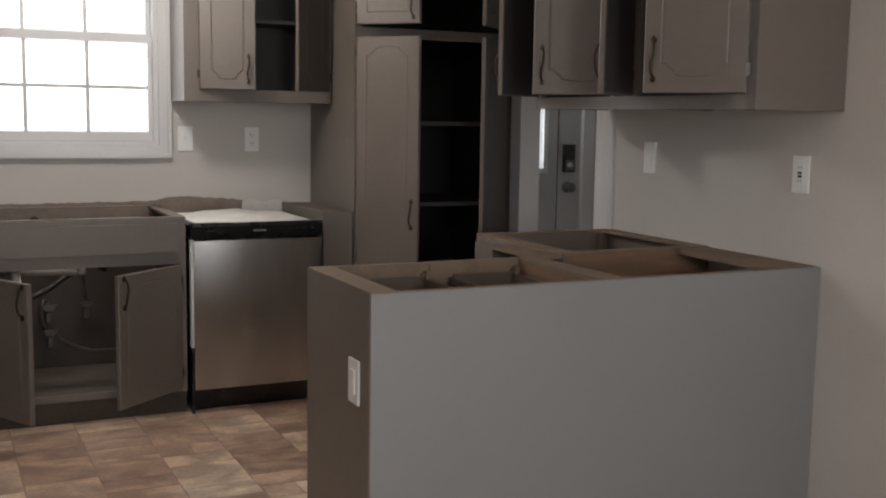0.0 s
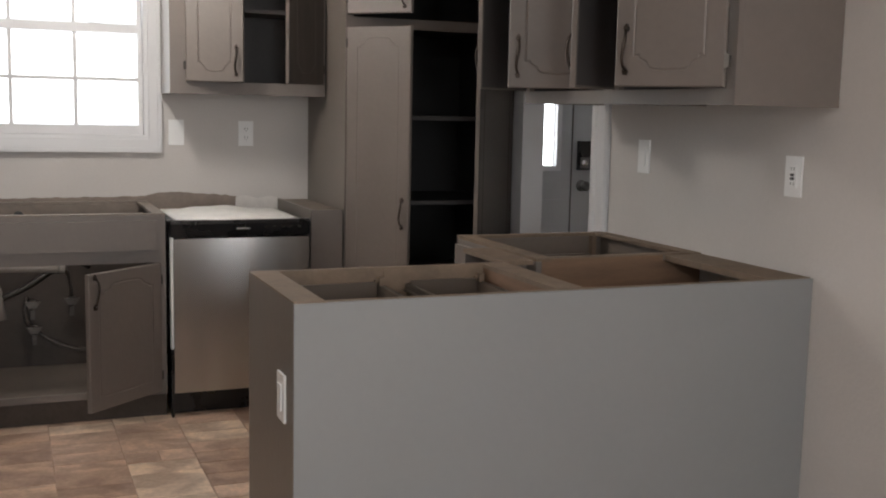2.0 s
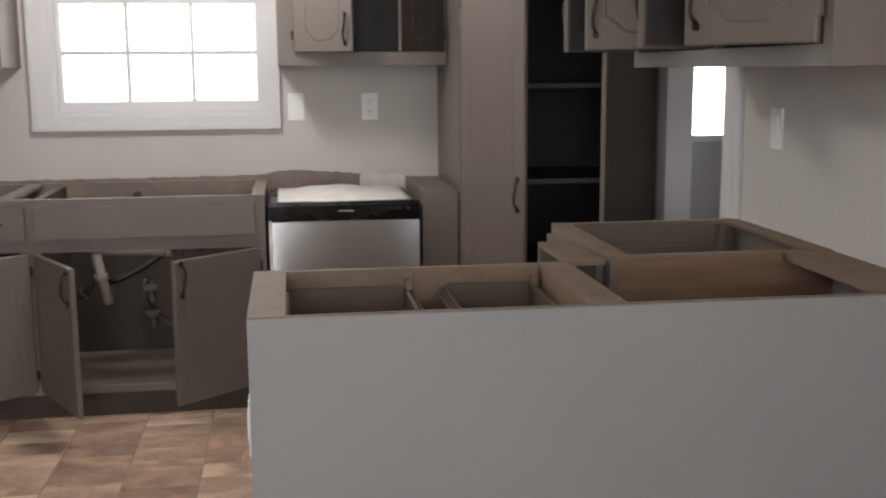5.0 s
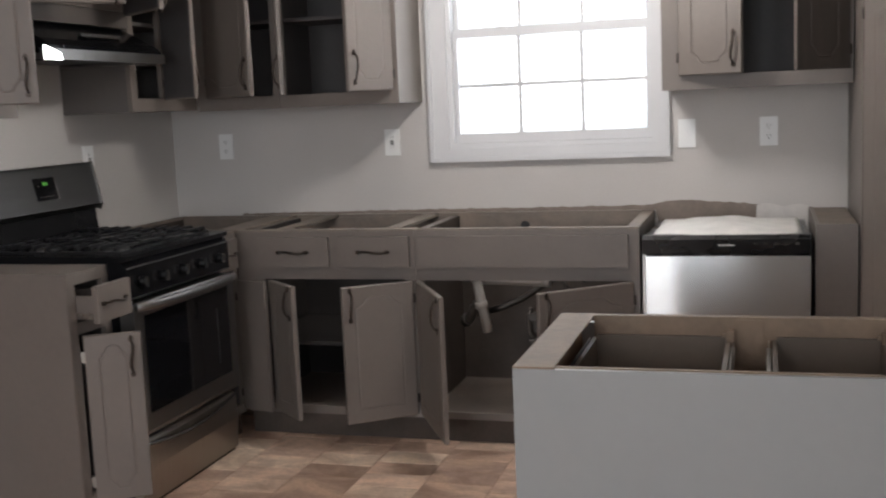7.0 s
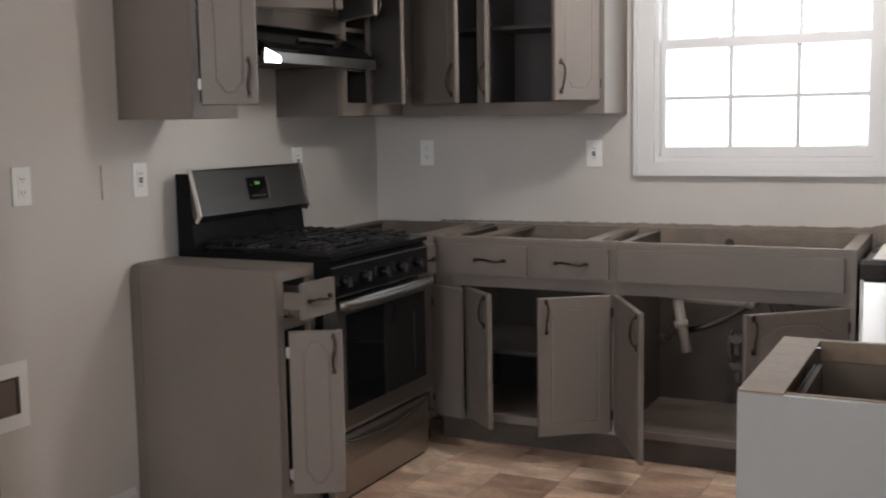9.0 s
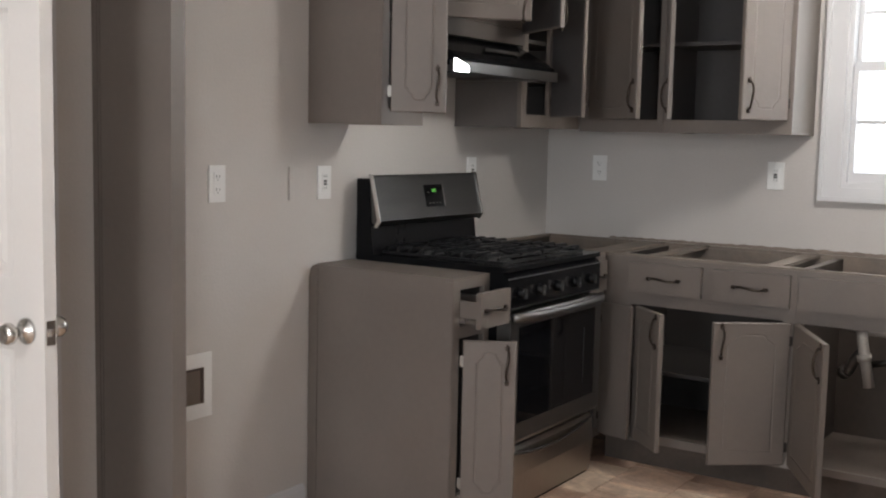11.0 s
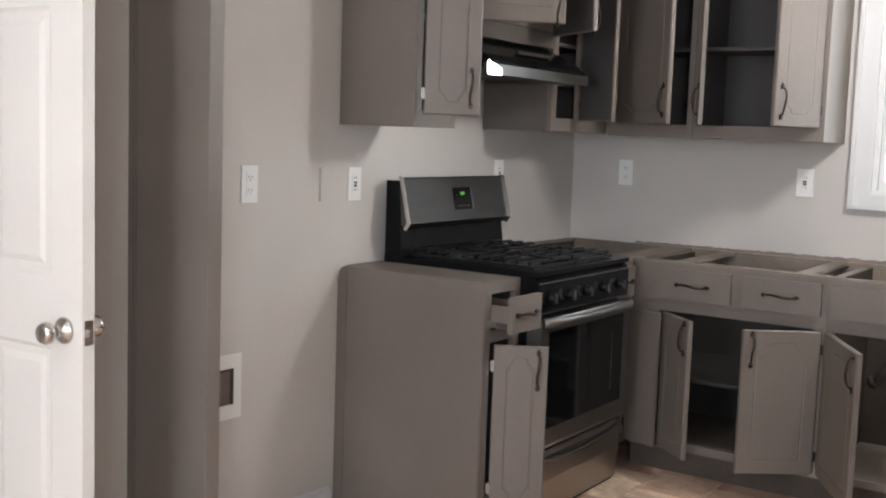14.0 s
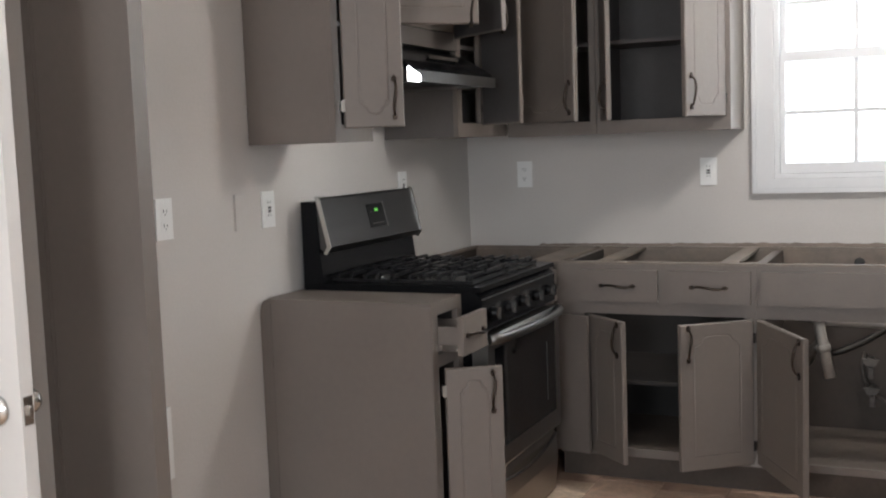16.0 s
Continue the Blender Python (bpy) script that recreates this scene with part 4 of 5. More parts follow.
# ---------------------------------------------------------------- gas range
def gas_range():
    y0, w = -1.560, 0.725
    r = thing("gas_range", pose(0.690, y0, 0) @ pose(0, 0, 0, 0, 0, 90), "black and stainless gas range with cast iron grates, green clock lit", "range")
    # local: x along the width, -y to the room, depth 0.66
    part("body", boxes((0.0, w, 0.03, 0.655, 0.045, 0.885)), M_BLACK, r)
    for x in (0.05, w - 0.05):
        for y in (0.07, 0.60):
            part("foot", lathe(bmesh.new(), [(0.018, 0.0), (0.020, 0.01), (0.012, 0.012), (0.012, 0.046)], pose(x, y, 0), 14), M_PLBLACK, r)
    bm = bmesh.new()
    prism(bm, [(0.002, 0.014), (0.030, 0.014), (0.030, 0.246), (0.006, 0.246), (-0.004, 0.230), (-0.010, 0.14)], 0.006, w - 0.006, "x")
    bevel(bm, 0.003, 2)
    sd = part("storage_drawer", bm, M_DRAWER, r, "warm grey stainless lower drawer")
    lip = bmesh.new()
    tube(lip, [(w / 2 + s * (w / 2 - 0.02), -0.0085 - 0.010 * (1 - s * s), 0.238 - 0.034 * (1 - s * s)) for s in [-1 + i / 8 for i in range(17)]], 0.006, 8)
    part("drawer_lip", lip, M_GRIP, sd, "curved steel grip lip")
    part("kick_plate", boxes((0.010, w - 0.010, 0.012, 0.060, 0.0, 0.0130)), M_KNOB, r, "black recessed kick plate")
    # oven door, slightly bowed
    bm = bmesh.new()
    prism(bm, [(-0.018, 0.268), (0.030, 0.264), (0.030, 0.735), (-0.018, 0.735), (-0.026, 0.72), (-0.026, 0.283)], 0.004, w - 0.004, "x")
    bevel(bm, 0.004, 2)
    od = part("oven_door", bm, M_OVEN, r, "stainless oven door")
    part("oven_window", boxes((0.062, w - 0.062, -0.0285, -0.0265, 0.345, 0.690), r=0.0005), M_BGLASS, od, "black glass window")
    pieces("window_strip", [(w - 0.16, w - 0.154, -0.0300, -0.0287, 0.40, 0.62)], M_DSTEEL, od, "thin steel window strip")
    bm = bmesh.new()
    pts = []
    for i in range(17):
        s = -1 + i / 8
        pts.append((w / 2 + s * (w / 2 - 0.012), -0.030 - 0.052 * (1 - s * s) ** 0.5 * 0.9, 0.728 + 0.0 * s))
    tube(bm, pts, 0.0115, 12)
    bmesh.ops.scale(bm, vec=(1, 1, 1.5), space=Matrix.Translation((0, 0, -0.728)), verts=bm.verts)
    part("oven_handle", bm, M_GRIP, od, "wide curved steel handle")
    # control panel
    bm = bmesh.new()
    prism(bm, [(-0.012, 0.752), (0.03, 0.752), (0.03, 0.884), (0.010, 0.884), (-0.012, 0.862)], 0.0, w, "x")
    bevel(bm, 0.004, 2)
    cp = part("control_panel", bm, M_BLACK, r, "glossy black knob panel")
    part("trim_line", boxes((0.0, w, -0.0145, -0.0125, 0.860, 0.864)), M_GRIP, cp, "thin steel line")
    part("trim_line", boxes((0.0, w, -0.0145, -0.0125, 0.754, 0.757)), M_GRIP, cp, "thin steel line")
    for i in range(5):
        x = 0.085 + i * (w - 0.17) / 4
        k = part("knob", lathe(bmesh.new(), [(0.0195, 0.0), (0.0195, 0.006), (0.0175, 0.010), (0.0165, 0.018), (0.015, 0.020)], pose(x, -0.0125, 0.806, 90, 0, 0), 22), M_KNOB, cp, "black knob")
        part("knob_grip", boxes((x - 0.0055, x + 0.0055, -0.047, -0.0327, 0.788, 0.824), r=0.002), M_BLACK, k, "glossy black grip bar")
        part("knob_mark", boxes((x - 0.0064, x - 0.0057, -0.046, -0.034, 0.788, 0.825)), M_NICKEL, k, "bright metal edge")
    # cooktop
    bm = bmesh.new()
    box(bm, -0.002, w + 0.002, -0.010, 0.655, 0.8855, 0.902)
    bevel(bm, 0.006, 2)
    part("cooktop", bm, M_BLACK, r, "glossy black cooktop")
    for x, y, q in ((0.185, 0.16, 0.05), (0.565, 0.16, 0.042), (0.185, 0.44, 0.042), (0.565, 0.44, 0.036), (0.375, 0.30, 0.04)):
        b = part("burner", lathe(bmesh.new(), [(q + 0.012, 0.9025), (q + 0.010, 0.908), (q, 0.909), (q, 0.918)], pose(x, y, 0), 24), M_BURNER, r, "grey burner ring")
        part("burner_cap", lathe(bmesh.new(), [(q * 0.9, 0.9185), (q * 0.92, 0.923), (q * 0.8, 0.927)], pose(x, y, 0), 24), M_IRON, b, "black burner cap")
    for gx in (0.050, 0.366):
        gw, cx = 0.306, gx + 0.153
        bm = bmesh.new()
        t = 0.0055
        # low ring that stands on the cooktop
        for xx in (gx + t, gx + gw - t):
            box(bm, xx - t, xx + t, 0.050, 0.560, 0.9055, 0.9150)
        for yy in (0.0445, 0.5655):
            box(bm, gx, gx + gw, yy - t, yy + t, 0.9055, 0.9150)
        # cross fingers, stepped down at the outer ends, cut short round the burners
        for cy in (0.165, 0.445):
            for dy, stop in ((-0.105, 0.0), (-0.052, 0.052), (0.0, 0.036), (0.052, 0.052), (0.105, 0.0)):
                if stop:
                    for sgn in (-1, 1):
                        o = [(cx + sgn * (gw / 2 - 0.001), 0.9155), (cx + sgn * (gw / 2 - 0.003), 0.929), (cx + sgn * (gw / 2 - 0.016), 0.936), (cx + sgn * stop, 0.936), (cx + sgn * stop, 0.926), (cx + sgn * (gw / 2 - 0.018), 0.924), (cx + sgn * (gw / 2 - 0.014), 0.9155)]
                        prism(bm, o, cy + dy - t, cy + dy + t, "y")
                else:
                    o = [(gx + 0.001, 0.9155), (gx + 0.003, 0.927), (gx + 0.014, 0.932), (gx + gw - 0.014, 0.932), (gx + gw - 0.003, 0.927), (gx + gw - 0.001, 0.9155), (gx + gw - 0.013, 0.9155), (gx + gw - 0.016, 0.922), (gx + 0.016, 0.922), (gx + 0.013, 0.9155)]
                    prism(bm, o, cy + dy - t, cy + dy + t, "y")
            for a, b in ((cy - 0.115, cy - 0.036), (cy + 0.036, cy + 0.115)):
                box(bm, cx - t, cx + t, a, b, 0.9265, 0.9355)
        part("grate", bm, M_IRON, r, "cast iron grate")
    # backguard
    bm = bmesh.new()
    prism(bm, [(0.575, 0.9025), (0.655, 0.9025), (0.655, 1.185), (0.600, 1.185), (0.590, 1.02)], 0.0, w, "x")
    bevel(bm, 0.003, 1)
    bg = part("backguard", bm, M_BLACK, r, "black backguard")
    bm = bmesh.new()
    prism(bm, [(0.548, 1.028), (0.562, 1.008), (0.588, 1.020), (0.5995, 1.182), (0.5995, 1.195), (0.592, 1.198), (0.586, 1.190)], 0.007, w - 0.007, "x")
    bevel(bm, 0.002, 2)
    pn = part("clock_panel", bm, M_DSTEEL, r, "dark brushed steel clock panel")
    for x in (0.0, w - 0.0065):
        bm = bmesh.new()
        prism(bm, [(0.543, 1.027), (0.560, 1.002), (0.572, 1.006), (0.558, 1.030), (0.594, 1.190), (0.600, 1.194), (0.600, 1.203), (0.588, 1.203), (0.581, 1.193)], x, x + 0.0065, "x")
        bevel(bm, 0.001, 1)
        part("end_cap", bm, M_NICKEL, pn, "bright thin steel edge strip")
    tilt = math.degrees(math.atan2(0.038, 0.162))
    face = pose(w / 2 + 0.02, 0.5665, 1.112, -tilt, 0, 0)
    ds = part("display", boxes((-0.062, 0.062, -0.0030, 0.0, -0.044, 0.044), r=0.001), M_BGLASS, pn, "black display", face)
    part("display_edge", boxes((0.0625, 0.068, -0.0038, 0.0, -0.047, 0.047)), M_STEEL, pn, "bright edge strip", face)
    bm = bmesh.new()
    for dx in (-0.012, -0.003, 0.008):
        box(bm, dx, dx + 0.006, -0.0042, -0.0034, 0.014, 0.026)
    part("clock_marks", bm, M_DISPLAY, ds, "green lit clock marks")
    for i in range(4):
        part("key_mark", boxes((-0.045 + i * 0.024, -0.033 + i * 0.024, -0.0040, -0.0034, -0.032, -0.027)), M_HOSE, ds, "small grey key mark")
    part("key_mark", boxes((-0.045, -0.035, -0.0040, -0.0034, 0.012, 0.016)), M_HOSE, ds, "small grey key mark")


gas_range()


# ---------------------------------------------------------------- range hood
def range_hood():
    h = thing("range_hood", pose(0.0, -1.557, 0) @ pose(0, 0, 0, 0, 0, 90), "black and stainless range hood with its lamp lit", "range hood")
    w = 0.707
    # local -y faces the room
    bm = bmesh.new()
    prism(bm, [(-0.300, 1.722), (-0.002, 1.722), (-0.002, 1.600), (-0.474, 1.600), (-0.474, 1.625), (-0.44, 1.650), (-0.345, 1.700)], 0.0, w, "x")
    part("hood_body", bm, M_BLACK, h, "glossy black canopy")
    part("upper_band", boxes((0.0, w, -0.335, -0.002, 1.7225, 1.786), r=0.006), M_DULL, h, "dull taupe upper band")
    pieces("rim", [(-0.052, w + 0.002, -0.490, -0.4745, 1.576, 1.612), (-0.002, 0.010, -0.474, -0.01, 1.580, 1.5995), (w - 0.010, w + 0.002, -0.474, -0.01, 1.580, 1.5995)], M_OVEN, h, "dull steel lower rim", 0.003)
    bm = bmesh.new()
    prism(bm, [(-0.050, 1.574), (0.038, 1.574), (0.038, 1.596), (-0.050, 1.620)], -0.4945, -0.4908, "y")
    part("lamp_lens", bm, M_LAMP, h, "lit white lamp lens")
    part("switch_slot", boxes((0.27, 0.52, -0.418, -0.405, 1.668, 1.680), r=0.004), M_STEEL, h, "pale control strip")
    part("filter", boxes((0.30, 0.66, -0.42, -0.05, 1.592, 1.5995)), M_DSTEEL, h, "dark mesh filter")


range_hood()


# ---------------------------------------------------------------- peninsula
def peninsula():
    x0, x1, y0, y1, TOP = 2.323, 3.858, -2.804, -2.290, 0.876
    p = thing("peninsula_cabinet", pose(0, 0, 0), "grey panelled peninsula base with no worktop, bare wood inside", "peninsula")
    part("front_panel", boxes((x0, x1, y0, y0 + 0.012, 0.0, TOP - 0.002), r=0.001), M_PEN, p, "smooth grey back panel")
    part("end_panel", boxes((x0, x0 + 0.012, y0 + 0.0125, y1, 0.0, TOP - 0.002)), M_CAB, p, "taupe end panel")
    pieces("top_rail", [(x0, x0 + 0.078, y0 + 0.001, y1, TOP - 0.0015, TOP + 0.002)], M_RAWTOP, p, "wide bare wooden end rail")
    pieces("top_rail", [(x0 + 0.0785, 3.0335, y1 - 0.022, y1, 0.735, TOP + 0.0015)], M_RAWTOP, p, "pale bare wooden back rail")
    pieces("top_rail", [(x0 + 0.0785, 3.858, y0 + 0.0125, y0 + 0.024, TOP - 0.03, TOP)], M_RAWTOP, p, "bare wooden front rail")
    part("corner_rail", boxes((3.034, 3.114, y0 + 0.0245, -2.286, TOP - 0.012, TOP + 0.0015)), M_RAWTOP, p, "wide bare wooden corner stile")
    part("corner_rail", boxes((3.114, 3.215, -2.2855, -1.965, TOP - 0.012, TOP + 0.0015)), M_RAWTOP, p, "bare wooden corner stile")
    part("corner_post", boxes((3.114, 3.215, -1.985, -1.965, 0.0, TOP - 0.0125)), M_CAB, p)
    part("inner_wall", boxes((x0 + 0.013, x0 + 0.05, y0 + 0.0245, y1 - 0.023, 0.10, TOP - 0.004)), M_WOOD, p, "raw plywood side")
    part("inner_wall", boxes((3.036, 3.052, y0 + 0.0245, y1, 0.10, TOP - 0.0125), (3.0525, 3.10, y0 + 0.0245, y0 + 0.05, 0.10, TOP - 0.0125)), M_WOOD, p, "raw plywood side")
    part("cabinet_floor", boxes((x0 + 0.013, 3.01, y0 + 0.0245, y1, 0.085, 0.10)), M_WOOD, p)
    part("middle_divider", boxes((2.714, 2.768, y1 - 0.027, y1 - 0.0225, 0.10, TOP - 0.004), r=0.0015), M_RAWTOP, p, "pale bare wooden divider")
    # two drawer boxes seen from above
    for a, b, c, e in ((2.386, 2.712, 2.415, 2.675), (2.774, 3.028, 2.750, 2.985)):
        d = part("drawer", boxes((c, e, y1 + 0.003, y1 + 0.022, 0.727, 0.852), r=0.004), M_CAB, p)
        pieces("drawer_board", [(a + 0.012, a + 0.022, y0 + 0.05, y1 - 0.023, 0.735, 0.828), (b - 0.022, b - 0.012, y0 + 0.05, y1 - 0.023, 0.735, 0.828),
                                 (a + 0.0225, b - 0.0225, y1 - 0.036, y1 - 0.024, 0.735, 0.836), (a + 0.0225, b - 0.0225, y0 + 0.05, y0 + 0.062, 0.735, 0.815), (a + 0.0225, b - 0.0225, y0 + 0.063, y1 - 0.037, 0.738, 0.745)], M_DBOX, d, "dark grey drawer board")
        for c0, c1 in ((a + 0.001, a + 0.0115), (b - 0.0115, b - 0.001)):
            part("slide", boxes((c0, c1, y0 + 0.06, y1 - 0.03, 0.806, 0.812), (c0 + 0.004, c1 - 0.004, y0 + 0.06, y1 - 0.03, 0.812, 0.828)), M_HINGE, d, "pale metal slide")
        part("slide_bracket", boxes((b - 0.020, b - 0.004, y1 - 0.052, y1 - 0.0275, 0.8285, 0.852), (b - 0.030, b - 0.0205, y1 - 0.044, y1 - 0.034, 0.8365, 0.846), r=0.002), M_RAWTOP, d, "pale slide bracket")
    part("kitchen_face", boxes((x0 + 0.0125, 2.415, y1 + 0.0005, y1 + 0.019, 0.0, TOP - 0.02), (2.675, 2.750, y1 + 0.0005, y1 + 0.019, 0.0, TOP - 0.02), (2.985, 3.004, y1 + 0.0005, y1 + 0.019, 0.0, TOP - 0.02), (2.4155, 2.6745, y1 + 0.0005, y1 + 0.0022, 0.10, TOP - 0.02), (2.7505, 2.9845, y1 + 0.0005, y1 + 0.0022, 0.10, TOP - 0.02)), M_CAB, p)
    # void in the corner, ledger along the wall
    part("ledger", boxes((3.715, 3.858, y0 + 0.0245, -2.262, TOP - 0.020, TOP)), M_RAWTOP, p, "worn ledger along the wall")
    # Added near-black sheet that stands for the darkness deep in the void.
    part("void_shade_sheet", boxes((3.031, 3.858, y0 + 0.0245, -2.262, 0.30, 0.315)), M_BLACKIN, p)
    return p


peninsula()

er = thing("base_cabinet", pose(3.238, -1.622, 0) @ pose(0, 0, 0, 0, 0, -90), "taupe base cabinet along the wall with an open top, bare inside", "cabinet", "base cabinets")
WE, DE = 0.640, 0.617
part("side_panel", boxes((0, 0.016, 0.0195, DE, 0.0, TOP - 0.012)), M_CAB, er)
part("side_panel", boxes((WE - 0.016, WE, 0.0195, DE - 0.15, 0.0, TOP - 0.004)), M_WOOD, er, "raw orange-brown plywood side")
part("side_panel", boxes((WE - 0.016, WE, DE - 0.15, DE, 0.0, TOP - 0.022)), M_WOOD, er, "raw orange-brown plywood side")
part("lining", boxes((0.0165, 0.020, 0.02, DE - 0.02, 0.12, TOP - 0.014)), M_GREYIN, er, "worn taupe inner side")
part("cleat", boxes((0.0205, 0.034, 0.06, DE - 0.06, 0.752, 0.800), r=0.002), M_GREYIN, er, "worn taupe cleat")
part("corner_block", boxes((0.0205, 0.050, DE - 0.075, DE - 0.0585, 0.62, TOP - 0.012), r=0.002), M_RAWTOP, er, "pale bare corner block")
part("back_panel", boxes((0.0165, WE - 0.0165, DE - 0.018, DE, 0.10, TOP - 0.012)), M_GREYIN, er, "worn taupe inner back")
part("bottom_panel", boxes((0.0165, WE - 0.0165, 0.02, DE - 0.019, 0.10, 0.116)), M_SINKIN, er)
part("drawer_divider", boxes((0.0205, WE - 0.0165, 0.021, DE - 0.019, 0.60, 0.612)), M_SINKIN, er)
face_frame(er, WE, 0.0, TOP - 0.012, [(0, 0.045), (WE - 0.045, WE)], [(0.045, WE - 0.045, 0.80, TOP - 0.012), (0.045, WE - 0.045, 0.675, 0.735), (0.045, WE - 0.045, 0.0, 0.13)])
drawer_front(er, 0.03, WE - 0.06, DRAW_Z0, DRAW_Z1)
door(er, "L", 0.03, DOOR_Z0, DOOR_Z1, 0.28, 0, handle=0.60)
door(er, "R", WE - 0.06, DOOR_Z0, DOOR_Z1, 0.28, 0, handle=0.60)
pieces("top_rail", [(0, WE, 0.0, 0.055, TOP - 0.0115, TOP + 0.001), (0, 0.030, 0.0555, DE, TOP - 0.0115, TOP), (0.0305, WE, DE - 0.055, DE, TOP - 0.0115, TOP), (WE - 0.028, WE, 0.0555, DE - 0.0555, TOP - 0.0035, TOP + 0.001)], M_RAWTOP, er, "worn bare wooden top rail")


# ---------------------------------------------------------------- wall plates
def plate(name, m, label, style):
    """A wall plate that faces local -y."""
    p = thing(name, m, label, "outlet")
    bm = boxes((-0.036, 0.036, -0.006, 0.0, -0.060, 0.060))
    bevel(bm, 0.003, 2)
    b = part("cover_plate", bm, M_PLATE, p)
    if style == "duplex":
        for z in (-0.021, 0.021):
            part("receptacle", boxes((-0.016, 0.016, -0.0085, -0.0062, z - 0.015, z + 0.015), r=0.004), M_PLATE, p)
            pieces("slot", [(-0.008, -0.0055, -0.0092, -0.0086, z - 0.002, z + 0.008), (0.0055, 0.008, -0.0092, -0.0086, z - 0.002, z + 0.006), (-0.002, 0.002, -0.0092, -0.0086, z - 0.010, z - 0.006)], M_SLOT, p)
    elif style == "gfci":
        part("receptacle", boxes((-0.017, 0.017, -0.0085, -0.0062, -0.034, 0.034), r=0.003), M_PLATE, p)
        part("test_button", boxes((-0.008, 0.008, -0.0105, -0.0086, 0.001, 0.009)), M_SLOT, p, "black button")
        part("test_button", boxes((-0.008, 0.008, -0.0105, -0.0086, -0.010, -0.002)), M_SLOT, p, "black button")
        for z in (-0.022, 0.022):
            pieces("slot", [(-0.007, -0.005, -0.0092, -0.0086, z - 0.003, z + 0.006), (0.005, 0.007, -0.0092, -0.0086, z - 0.003, z + 0.006)], M_SLOT, p)
    elif style == "switch":
        part("toggle", boxes((-0.005, 0.005, -0.016, -0.0062, -0.002, 0.012), r=0.002), M_PLATE, p)
    elif style == "rocker":
        part("rocker", boxes((-0.016, 0.016, -0.0095, -0.0062, -0.033, 0.033), r=0.002), M_PLATE, p)
    for z in (-0.049, 0.049):
        part("screw", lathe(bmesh.new(), [(0.003, 0.0), (0.003, 0.0008)], pose(0, -0.0062, z, 90, 0, 0), 8), M_PLATE, p)
    return p


plate("switch_plate", pose(2.457, -0.0005, 1.204), "white toggle light switch plate beside the window", "switch")
plate("outlet_plate", pose(2.790, -0.0005, 1.202), "white duplex outlet on the wall above the dishwasher", "duplex")
plate("outlet_plate", pose(0.287, -0.0005, 1.214), "white duplex outlet on the wall near the corner", "duplex")
plate("outlet_plate", pose(1.134, -0.0005, 1.208), "white outlet with black buttons beside the window", "gfci")
plate("outlet_plate", pose(0.0005, -2.250, 1.180) @ pose(0, 0, 0, 0, 0, 90), "white duplex outlet in the refrigerator space", "duplex")
plate("outlet_plate", pose(0.0005, -1.714, 1.172) @ pose(0, 0, 0, 0, 0, 90), "white outlet with black buttons beside the range", "gfci")
plate("outlet_plate", pose(0.0005, -0.711, 1.200) @ pose(0, 0, 0, 0, 0, 90), "white outlet on the wall behind the range", "gfci")
plate("switch_plate", pose(3.8595, -1.886, 1.184) @ pose(0, 0, 0, 0, 0, -90), "white blank plate on the wall over the peninsula", "rocker")
plate("outlet_plate", pose(3.8595, -2.697, 1.163) @ pose(0, 0, 0, 0, 0, -90), "white outlet with black buttons over the peninsula", "gfci")
plate("outlet_plate", pose(2.3225, -2.692, 0.622) @ pose(0, 0, 0, 0, 0, -90), "white outlet plate on the end of the peninsula", "rocker")

cov = thing("blank_cover", pose(0.0005, -1.868, 1.172) @ pose(0, 0, 0, 0, 0, 90), "wall-coloured painted blank cover beside the range", "wall plate")
part("cover_plate", boxes((-0.036, 0.036, -0.008, 0.0, -0.058, 0.058), r=0.002), M_WALL, cov)

ib = thing("supply_box", pose(0.0, -2.372, 0.527) @ pose(0, 0, 0, 0, 0, 90), "white recessed water supply box in the refrigerator space", "water box")
part("flange", boxes((-0.096, -0.062, -0.008, -0.0005, -0.106, 0.106), (0.062, 0.096, -0.008, -0.0005, -0.106, 0.106), (-0.062, 0.062, -0.008, -0.0005, 0.06, 0.106), (-0.062, 0.062, -0.008, -0.0005, -0.106, -0.06), r=0.002), M_PLATE, ib)
part("recess", boxes((-0.061, 0.061, -0.0030, -0.0010, -0.059, 0.059)), M_SHELFBOT, ib, "flat brown recess panel")
pieces("recess_edge", [(0.050, 0.061, -0.0075, -0.0032, -0.059, 0.059), (-0.061, 0.0495, -0.0075, -0.0032, 0.052, 0.059)], M_SINKIN, ib, "dark inner edge")


# ---------------------------------------------------------------- doors
def knob(parent, m, label="satin nickel door knob", material=None):
    bm = lathe(bmesh.new(), [(0.033, 0.0), (0.033, 0.004), (0.028, 0.009), (0.013, 0.012), (0.011, 0.030), (0.018, 0.036), (0.0265, 0.046), (0.0275, 0.056), (0.022, 0.066), (0.012, 0.069), (0.0115, 0.068), (0.006, 0.0685)], m, 28)
    return part("knob", bm, material or M_NICKEL, parent, label)


